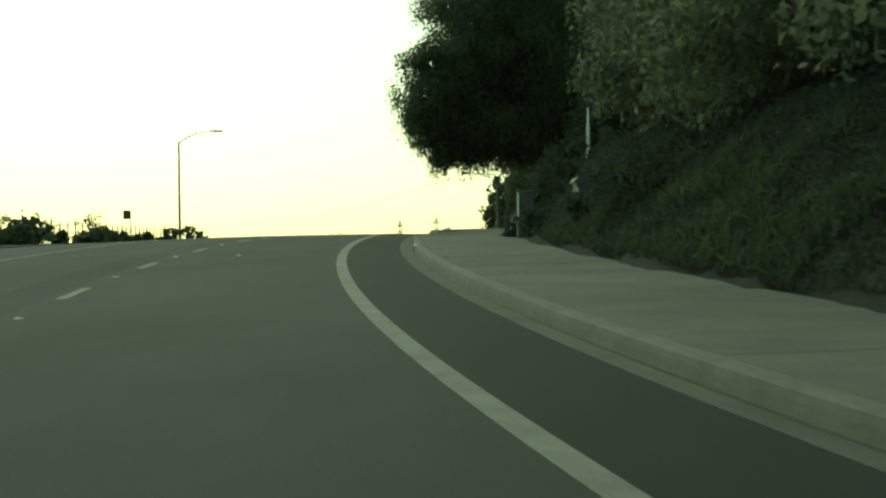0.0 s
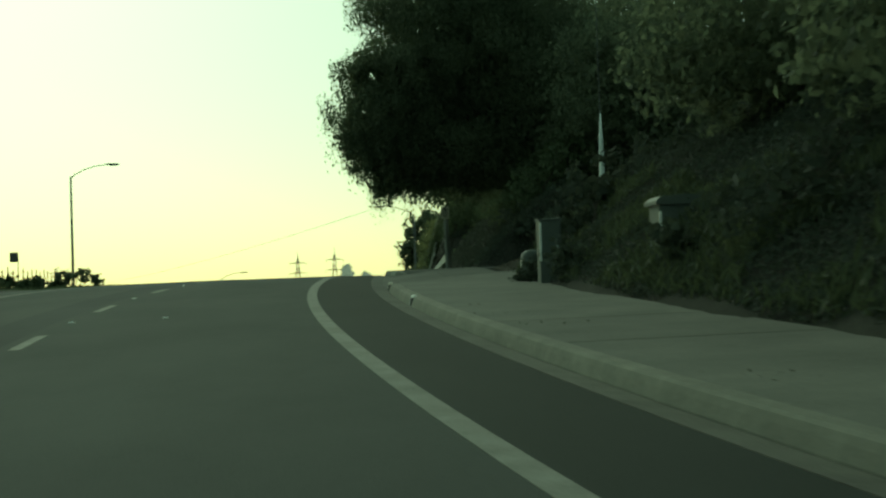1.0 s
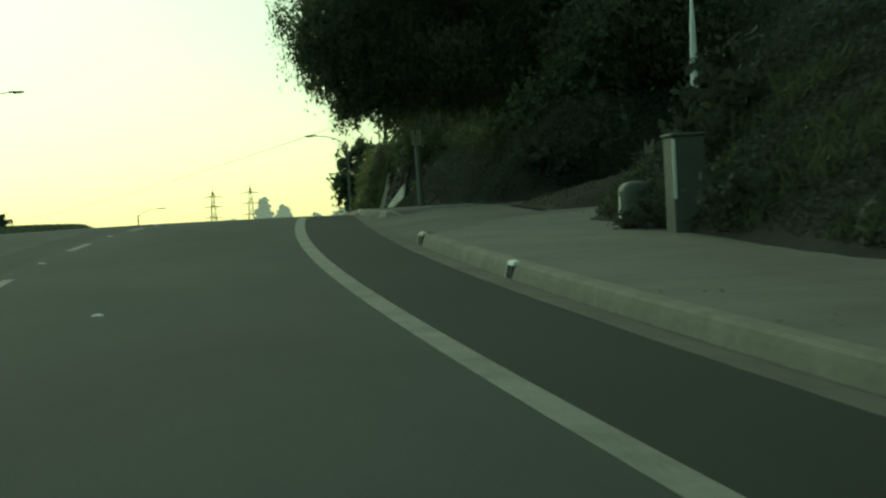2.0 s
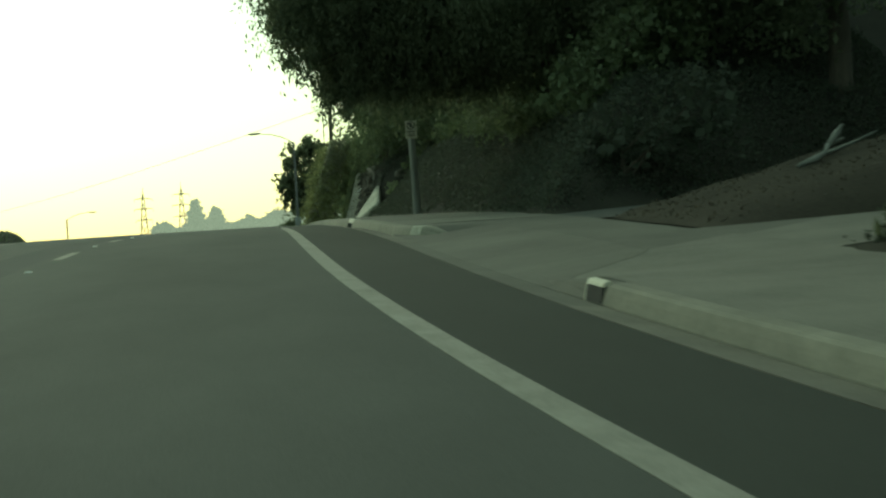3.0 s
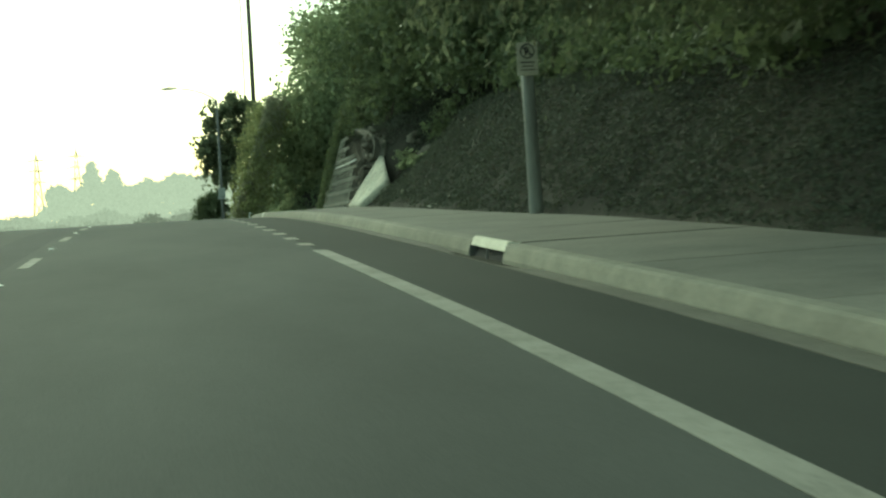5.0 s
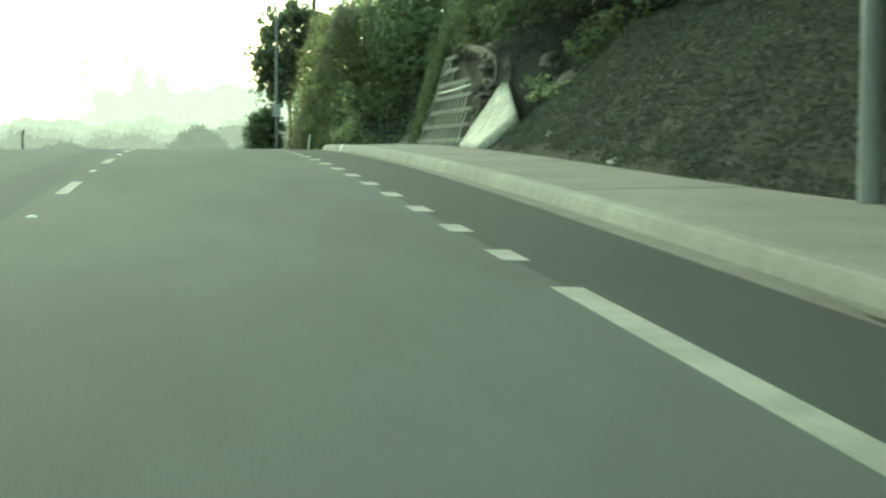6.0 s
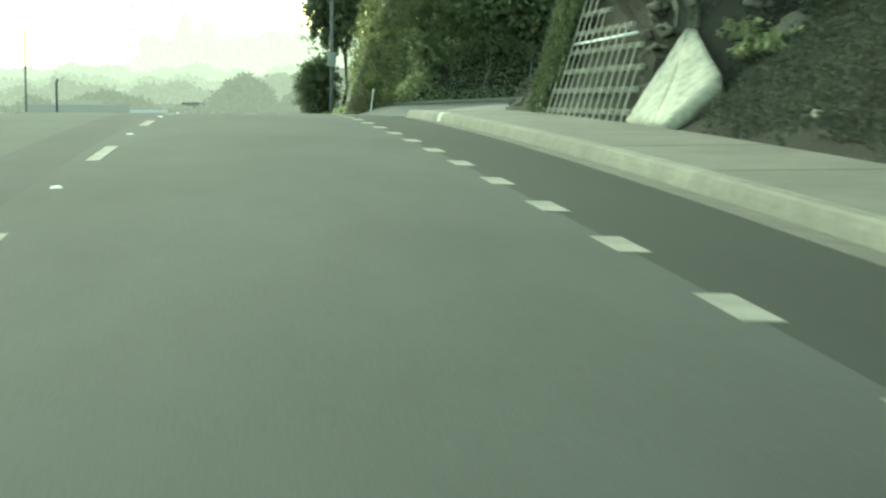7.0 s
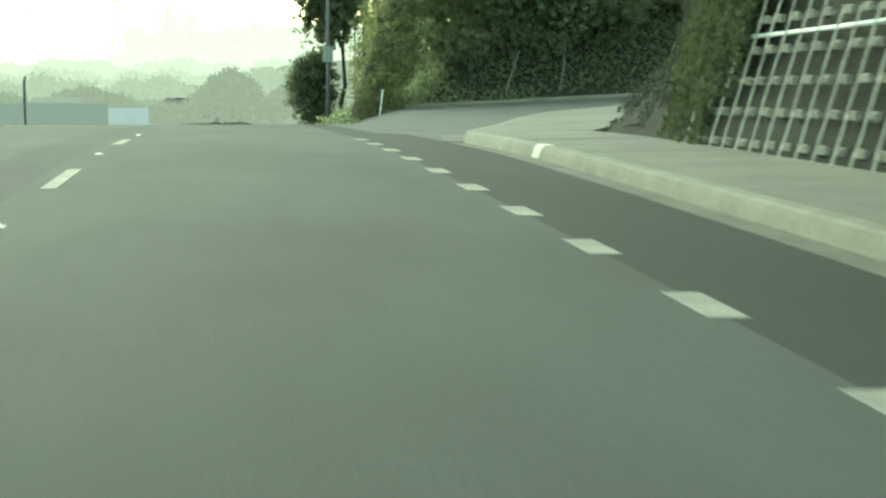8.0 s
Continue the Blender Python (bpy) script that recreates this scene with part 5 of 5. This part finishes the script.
def no_parking_sign():
    x, y = 3.62, 3.97
    z0 = 0.20
    root = thing("no_parking_sign", pose(x, y, z0, 0, 0, -4), "no-parking sign on a thick grey round post", "traffic sign")
    part("post", tube(bmesh.new(), [(0, 0, -0.3), (0, 0, 0.02), (-0.02, 0, 1.2), (-0.045, 0, 2.12)], [0.105, 0.1, 0.092, 0.084], 16), WOOD_POST, root, smooth=True)
    panel = part("panel", box(bmesh.new(), (-0.195, -0.125, 1.90), (0.105, -0.115, 2.36), 0.004), PAINT_OLD, root, "dulled white sign panel")
    bm = bmesh.new()
    n = 36
    a = [[bm.verts.new((-0.045 + r * math.cos(t), -0.130, 2.235 + r * math.sin(t))) for t in (2 * math.pi * k / n for k in range(n))] for r in (0.085, 0.105)]
    for k in range(n):
        bm.faces.new((a[0][k], a[0][(k + 1) % n], a[1][(k + 1) % n], a[1][k]))
    for u, v, w in ((-0.075, 0.075, 0.012),):
        q = [(-0.045 + u - w, 2.235 + v - w), (-0.045 + u + w, 2.235 + v + w), (-0.045 - u + w, 2.235 - v + w), (-0.045 - u - w, 2.235 - v - w)]
        bm.faces.new([bm.verts.new((p, -0.131, r)) for p, r in q])
    part("ring", bm, BOARD, panel, "dark ring with a slanting bar")
    bm = bmesh.new()
    box(bm, (-0.08, -0.129, 2.175), (-0.058, -0.127, 2.295))
    for k in range(8):
        t0, t1 = -math.pi / 2 + math.pi * k / 8, -math.pi / 2 + math.pi * (k + 1) / 8
        q = [(-0.058 + r * 1.2 * math.cos(t), 2.262 + r * math.sin(t)) for r, t in ((0.014, t0), (0.034, t0), (0.034, t1), (0.014, t1))]
        bm.faces.new([bm.verts.new((p, -0.1285, r)) for p, r in q])
    part("letter", bm, BLACK, panel, "black letter P")
    for k, (w, hgt) in enumerate(((0.10, 0.022), (0.085, 0.016), (0.10, 0.016))):
        part("line_of_writing", box(bmesh.new(), (-0.045 - w, -0.129, 2.07 - 0.05 * k), (-0.045 + w, -0.126, 2.07 - 0.05 * k + hgt)), BOARD, panel)
    for zz in (1.98, 2.1):
        part("strap", tube(bmesh.new(), [(-0.04, 0, zz), (-0.04, 0, zz + 0.02)], [0.09, 0.09], 14), STEEL, root, "steel strap")


no_parking_sign()


def cabinet(x, y, z, w, d, h, turn, label, lid):
    root = thing("utility_cabinet", pose(x, y, z, 0, 0, turn), label, "utility cabinet", "utility cabinets")
    part("body", box(bmesh.new(), (-w / 2, -d / 2, -0.3), (w / 2, d / 2, h), 0.015), CABINET, root)
    bm = bmesh.new()
    if lid:
        extrude_profile(bm, [(-w / 2 - 0.05, h - 0.02), (w / 2 + 0.05, h - 0.02), (w / 2 + 0.05, h + 0.03), (w / 2 - 0.02, h + 0.085), (0, h + 0.11), (-w / 2 + 0.02, h + 0.085), (-w / 2 - 0.05, h + 0.03)],
                        [(lambda u, v, q=q: (u, q, v)) for q in (-d / 2 - 0.05, d / 2 + 0.05)])
    else:
        box(bm, (-w / 2 - 0.02, -d / 2 - 0.02, h), (w / 2 + 0.02, d / 2 + 0.02, h + 0.035), 0.012)
    part("lid", bm, CABINET, root)
    door = part("door", box(bmesh.new(), (-w / 2 + 0.03, -d / 2 - 0.012, 0.05), (w / 2 - 0.03, -d / 2 - 0.002, h - 0.06), 0.004), CABINET, root)
    part("latch", box(bmesh.new(), (w / 2 - 0.09, -d / 2 - 0.03, h * 0.5), (w / 2 - 0.06, -d / 2 - 0.013, h * 0.5 + 0.09), 0.004), STEEL, door, "steel latch")
    # Smaller cabinet: its lit left edge painted as a strip; larger: a reflector.
    part("pale_strip", box(bmesh.new(), (-w / 2 - 0.006, -d / 2 - 0.02, h * 0.62 if lid else 0.3), (-w / 2 + 0.028, -d / 2 - 0.003, h * 0.9 if lid else h - 0.03), 0.003), PALE_GLOSS, root, "pale strip along the edge")


cabinet(4.42, -26.9, -0.62, 0.36, 0.34, 0.96, 4, "grey-green metal utility cabinet on the bank", False)
cabinet(5.62, -32.1, -0.85, 0.66, 0.5, 1.10, 6, "grey-green utility cabinet with an overhanging lid", True)

root = thing("guy_wire", pose(6.15, -20.7, land_z(6.15, -20.7)), "guy wire with a white plastic guard under the trees", "guy wire")
zg = land_z(6.15, -20.7)
part("cable", tube(bmesh.new(), [(0.0, 0, 0), (0.02, 0.02, 2.6 - zg), (0.05, 0.3, 7 - zg)], [0.008] * 3, 6), STEEL_DARK, root)
part("guard", tube(bmesh.new(), [(0.01, -0.02, 1.28 - zg), (0.01, -0.02, 1.4 - zg), (0.015, -0.02, 2.3 - zg), (0.02, -0.02, 2.85 - zg)], [0.055, 0.062, 0.045, 0.012], 10), PALE_GLOSS, root, "white tapered plastic guard", smooth=True)

root = thing("service_pedestal", pose(4.30, -24.88, -0.60, 0, 0, 4), "low rounded grey-green service pedestal beside a cabinet", "service pedestal")
bm = bmesh.new()
rings = []
for zz, r in ((-0.2, 0.2), (0.0, 0.2), (0.40, 0.195), (0.47, 0.18), (0.52, 0.13), (0.54, 0.05)):
    rings.append([bm.verts.new((r * math.copysign(abs(math.cos(a)) ** 0.6, math.cos(a)), r * math.copysign(abs(math.sin(a)) ** 0.6, math.sin(a)), zz)) for a in (2 * math.pi * k / 16 for k in range(16))])
for a, b in zip(rings, rings[1:]):
    for k in range(16):
        bm.faces.new((a[k], a[(k + 1) % 16], b[(k + 1) % 16], b[k]))
bm.faces.new(rings[-1])
bm.faces.new(rings[0])
part("body", bm, CABINET, root, smooth=True)
part("cover_band", tube(bmesh.new(), [(0, 0, 0.40), (0, 0, 0.425)], [0.207, 0.207], 16), CABINET, root, "raised band under the cover")
part("pale_strip", box(bmesh.new(), (-0.212, -0.05, 0.1), (-0.199, -0.01, 0.36), 0.003), PALE_GLOSS, root, "pale strip along the edge")

# delineator post at the crossing's far corner, and one on the far left
root = thing("marker_post", pose(3.05, 59.5, land_z(3.05, 59.5)), "slim leaning white marker post at the street corner", "marker post", "marker posts")
part("post", box(bmesh.new(), (-0.024, -0.012, -0.1), (0.024, 0.012, 0.95), 0.008, pose(0, 0, 0, 0, 7, 0)), PALE_GLOSS, root)
root = thing("marker_post", pose(-15.2, 112, land_z(-15.2, 112)), "slim dark marker post on the far verge", "marker post", "marker posts")
part("post", tube(bmesh.new(), [(0, 0, -0.2), (0, 0, -1.4 - land_z(-15.2, 112)), (0.1, 0, -1.05 - land_z(-15.2, 112))], [0.09, 0.09, 0.08], 8), STEEL_DARK, root)

# dark board on a post, left verge
sx, sy = -27.4, 62.6
root = thing("road_sign", pose(sx, sy, land_z(sx, sy)), "dark square road sign seen from behind on a thin post", "road sign")
zt = 3.37 - land_z(sx, sy)
part("post", tube(bmesh.new(), [(0, 0, -0.3), (0, 0, zt + 0.2)], [0.04, 0.04], 8), STEEL_DARK, root)
part("panel", box(bmesh.new(), (-0.62, -0.03, zt - 0.35), (0.02, 0.0, zt + 0.4), 0.01), BOARD, root, "dark square panel")


# fence and shrubs on the left verge
def fence():
    a, b = Vector((-16.6, -2, 0)), Vector((-25.9, 70, 0))
    n = 30
    root = thing("chain_link_fence", pose(a.x, a.y, land_z(a.x, a.y)), "weathered wire fence with dark posts along the verge", "fence")
    z00 = land_z(a.x, a.y)
    tops = []
    for k in range(n + 1):
        p = a.lerp(b, k / n)
        z = land_z(p.x, p.y) - z00
        rel = Vector((p.x - a.x, p.y - a.y, z))
        h = 1.35 + 0.12 * math.sin(k * 2.3)
        part("post", tube(bmesh.new(), [rel - Vector((0, 0, 0.2)), rel + Vector((0, 0, h))], [0.045, 0.04], 6), STEEL_DARK, root)
        tops.append(rel)
    for hh in (0.35, 0.75, 1.15):
        part("wire", tube(bmesh.new(), [t + Vector((0, 0, hh)) for t in tops], [0.012] * len(tops), 4), STEEL_DARK, root)


fence()
rnd = random.Random(77)
for k in range(36):
    t = rnd.random() ** 1.4
    x = -16.2 - 9.3 * t + rnd.uniform(-1.2, 0.6)
    y = -2 + 72 * t
    r = rnd.uniform(0.5, 0.9) * (1.15 - 0.65 * t)
    bush("verge_shrub", (x, y), [((0, 0, r * 0.6), (r, r, r * 0.75)), ((r * 0.6, 0.2, r * 0.9), (r * 0.7, r * 0.7, r * 0.7))], 110, 0.15, LEAF_MID, "scrubby dark shrub growing along the wire fence", 400 + k, "shrubs along the fence")
bush("verge_shrub", (-21.5, 54.6), [((-0.7, 0, 0.8), (0.8, 0.9, 0.8)), ((0.6, 0, 0.9), (1.0, 0.9, 0.8)), ((1.6, 0, 0.5), (0.7, 0.8, 0.5))], 60, 0.18, LEAF_DARK, "scrubby shrubs round the foot of a street lamp", 440, "shrubs along the fence")
tree("verge_tree", (-22.8, 34), 2.0, 0.07, [((-22.9, 34, 1.5), (0.75, 0.8, 0.7)), ((-22.3, 34, 2.0), (0.75, 0.6, 0.55))], 170, 0.15, LEAF_MID, "small dark tree standing by the wire fence", 450, core=False)

# litter at the foot of the bank
def scrap(x, y, size, seed):
    r = random.Random(seed)
    bm = bmesh.new()
    bmesh.ops.create_icosphere(bm, subdivisions=2, radius=size)
    for v in bm.verts:
        v.co *= 0.75 + 0.5 * r.random()
        v.co.z *= 0.7
    ob = part("litter_scrap", bm, PAINT_OLD)
    ob.location = (x, y, land_z(x, y) + size * 0.4)
    tagged(ob, "crumpled scrap of white paper on the bank", "litter", "paper scraps")


def leaf_patch(x, y, size, n, seed):
    """Dark fallen leaves lying together on the pavement."""
    r = np.random.default_rng(seed)
    s_, lat_ = along([x], [y])
    base = on_road(float(s_[0]), float(lat_[0]), WALK_UP + 0.045)
    q = np.column_stack([r.normal(0, size, n) * 0.6, r.normal(0, size, n), np.abs(r.normal(0, 0.012, n))])
    ob = part("fallen_leaves", leaf_mesh("fallen_leaves", q, 0.026, DRY, 0.6, 0.0, seed))
    ob.location = base
    tagged(ob, "patch of dark fallen leaves on the pavement", "leaf litter", "leaf patches on the pavement", "stuff")


for n, (px, py, pr) in enumerate(((3.35, -37.6, 0.25), (4.06, -42.8, 0.3), (2.88, -33.8, 0.2), (3.1, -35.7, 0.22))):
    leaf_patch(px, py, pr * 1.3, 9, 500 + n)
on_earth = lambda q, b, up: on_road(q, b, track_up(q, b) + up)  # noqa: E731
bm = tube(bmesh.new(), [on_earth(-16.2, 6.2, 0.03), on_earth(-16.0, 6.5, 0.05), on_earth(-15.6, 6.8, 0.07), on_earth(-15.2, 7.0, 0.10), on_earth(-15.0, 7.3, 0.11)], [0.03, 0.05, 0.03, 0.04, 0.02], 7)
tube(bm, [on_earth(-15.2, 7.0, 0.09), on_earth(-15.15, 7.15, 0.2), on_earth(-15.12, 7.25, 0.3)], [0.04, 0.05, 0.015], 7)
tube(bm, [on_earth(-15.6, 6.8, 0.05), on_earth(-15.8, 7.1, 0.12), on_earth(-15.9, 7.4, 0.2)], [0.03, 0.02, 0.008], 6)
lr = np.random.default_rng(88)
lq, lb = lr.uniform(-18.6, -14.5, 1800), 4.25 + 6 * lr.uniform(0, 1, 1800) ** 1.2
tagged(part("track_litter", leaf_mesh("track_litter", np.array([on_earth(q, b, 0.012) for q, b in zip(lq, lb)]), 0.042, DRY, 0.55, 0.0, 89)), "dry leaves and twigs strewn over the bare earth", "leaf litter", kind="stuff")
tagged(part("fallen_branch", bm, WOOD_POST, smooth=True), "pale dead branch lying on the earth slope by the pavement", "branch")
ob = part("board", box(bmesh.new(), (-0.10, -0.08, -0.010), (0.10, 0.08, 0.012), 0.006), CONCRETE_PALE)
ob.matrix_world = pose(3.46, 10.9, 0.262, 14, -22, 8)
tagged(ob, "small pale broken board at the pavement's back edge", "board")
scrap(3.62, 15.2, 0.06, 1)
scrap(3.7, 15.6, 0.035, 2)
scrap(3.6, 11.3, 0.022, 3)
scrap(3.72, 9.2, 0.026, 4)


# ---- distance ----
def pylon(x, y, top, base, label):
    root = thing("power_pylon", pose(x, y, base), label, "power pylon", "power pylons")
    h = top - base
    bm = bmesh.new()
    w0, w1 = 4.6, 0.7
    levels = [0, 0.25, 0.45, 0.62, 0.78, 0.9]
    def corner(t, k):
        w = w0 + (w1 - w0) * min(1, t / 0.9)
        return Vector(((w if k in (0, 3) else -w), (w if k < 2 else -w), h * t))
    for k in range(4):
        tube(bm, [corner(t, k) for t in levels], [0.32] * len(levels), 4)
        for a, b in zip(levels, levels[1:]):
            tube(bm, [corner(a, k), corner(b, (k + 1) % 4)], [0.16, 0.16], 4)
            tube(bm, [corner(a, (k + 1) % 4), corner(b, k)], [0.16, 0.16], 4)
    tube(bm, [(0, 0, h * 0.88), (0, 0, h)], [0.4, 0.2], 4)
    # The steel glows faintly, as if seen through haze.
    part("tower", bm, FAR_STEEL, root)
    for t, w in ((0.52, 7.5), (0.68, 8.5), (0.83, 8.0)):
        bm = bmesh.new()
        tube(bm, [(-w, 0, h * t), (0, 0, h * t + 0.9), (w, 0, h * t)], [0.15, 0.35, 0.15], 4)
        tube(bm, [(-w, 0, h * t), (w, 0, h * t)], [0.18, 0.18], 4)
        for q in (-w, w):
            tube(bm, [(q, 0, h * t), (q, 0, h * t - 2.6)], [0.16, 0.16], 4)
        part("crossarm", bm, FAR_STEEL, root)


pylon(-101, 1370, 49, -14, "hazy lattice power pylon far beyond the road")
pylon(-66, 1370, 52, -14, "hazy lattice power pylon with broad crossarms")


def wood_belt(name, y, skyline, material, leaf, step, label, seed):
    """A far belt of trees: many leaf clumps under a skyline given by (x, height) points."""
    r = np.random.default_rng(seed)
    sx_, sz_ = zip(*skyline)
    base = land_z(0, y) - 1.0
    pts = []
    for x in np.arange(sx_[0], sx_[-1], step):
        top = float(np.interp(x, sx_, sz_)) - abs(r.normal(0, 0.5 * step))
        m = max(3, int((top - base) / step * (2.4 if y > 800 else 1.8)))
        z = base + (top - base) * np.sqrt(r.uniform(0, 1, m))
        z[0] = top
        for zc in z:
            k = 16
            pts.append(np.stack([x + r.normal(0, 0.6 * step, k), y + r.normal(0, 2.5 * step, k), zc + r.normal(0, 0.45 * step, k)], 1))
    return tagged(part(name, leaf_mesh(name, np.concatenate(pts), leaf, material, 0.7, 0.0, seed)), label, "woods", kind="stuff")


def rolling(x0, x1, low, high, seed, tall=()):
    """A gently uneven skyline, with taller crowns at some places."""
    out = []
    for k in range(61):
        x = x0 + (x1 - x0) * k / 60
        z = low + (high - low) * (0.5 + 0.3 * math.sin(0.55 * k + seed) + 0.25 * math.sin(1.4 * k + 2 * seed))
        for cx, cw, ch in tall:
            if abs(x - cx) < cw:
                z = max(z, ch - 0.35 * (ch - low) * ((x - cx) / cw) ** 2)
        out.append((x, z))
    return out


HILL = [(-260, -15), (-132, -13), (-100, -11), (-69, -8), (-63, -3), (-61, 7.5), (-57, 9.5), (-52, 9), (-48, 5), (-45, 5), (-41, 9), (-38, 20), (-35.5, 22.5), (-33, 17), (-31, 9), (-28.5, 8), (-26.5, 15),
        (-24, 18), (-21, 14), (-19, 7), (-10, 8), (-6, 9), (-4, 11.5), (0, 8), (6, 9), (9, 12), (16, 13), (24, 11), (36, 12), (60, 13), (110, 12)]
# Each belt's glow stands for the haze in front of it.
wood_belt("far_hill_woods", 900, HILL, FAR_HAZE_TONES[0], 2.2, 1.7, "pale hazy wooded hill on the skyline", 1)
wood_belt("far_woods", 600, rolling(-150, 70, -9, -4.5, 1.0), FAR_HAZE_TONES[1], 1.9, 1.5, "hazy belt of trees in the valley", 2)
wood_belt("far_woods", 430, rolling(-105, 50, -9.2, -5.6, 2.3), FAR_HAZE_TONES[2], 1.5, 1.2, "hazy belt of trees lower in the valley", 3)
wood_belt("far_woods", 320, rolling(-75, 36, -8.6, -5.4, 3.1, ((6, 6, -4.0),)), FAR_HAZE_TONES[3], 1.2, 1.0, "belt of trees in the valley, greyed by glowing haze tone", 4)
wood_belt("nearer_woods", 215, rolling(-50, 16, -8.0, -5.6, 4.2, ((-3.6, 1.7, -3.2), (-1.6, 2.0, -2.3), (0.9, 1.3, -3.6), (8, 4, -4.1), (-21, 4, -5.0))), FAR_HAZE_TONES[4], 0.7, 0.6, "belt of trees beyond the slope in the faintest haze tone", 5)

root = thing("blue_hoarding", pose(-24.6, 165, -8.2), "long low blue-grey boarded fence in the valley", "fence")
for k in range(6):
    # Boards glow a little to carry the haze.
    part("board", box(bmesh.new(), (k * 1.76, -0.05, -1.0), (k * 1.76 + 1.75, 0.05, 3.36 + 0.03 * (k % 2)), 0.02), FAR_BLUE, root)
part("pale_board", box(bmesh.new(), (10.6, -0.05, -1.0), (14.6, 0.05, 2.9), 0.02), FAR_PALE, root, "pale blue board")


def far_house(x, y, z, w, h, seed):
    """A small pale house in the haze: walls and a low pitched roof."""
    root = thing("far_house", pose(x, y, z), "small pale house among hazy trees in the valley", "house", "houses in the valley")
    # Walls and roof glow with the painted-in haze.
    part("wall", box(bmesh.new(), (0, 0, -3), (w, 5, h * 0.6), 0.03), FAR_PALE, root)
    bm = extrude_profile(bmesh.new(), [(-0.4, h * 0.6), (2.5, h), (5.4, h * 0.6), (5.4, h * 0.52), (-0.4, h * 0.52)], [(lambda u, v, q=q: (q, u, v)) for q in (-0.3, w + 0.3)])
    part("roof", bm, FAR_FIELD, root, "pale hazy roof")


far_house(-24.6, 190, -6.4, 5.0, 1.2, 1)
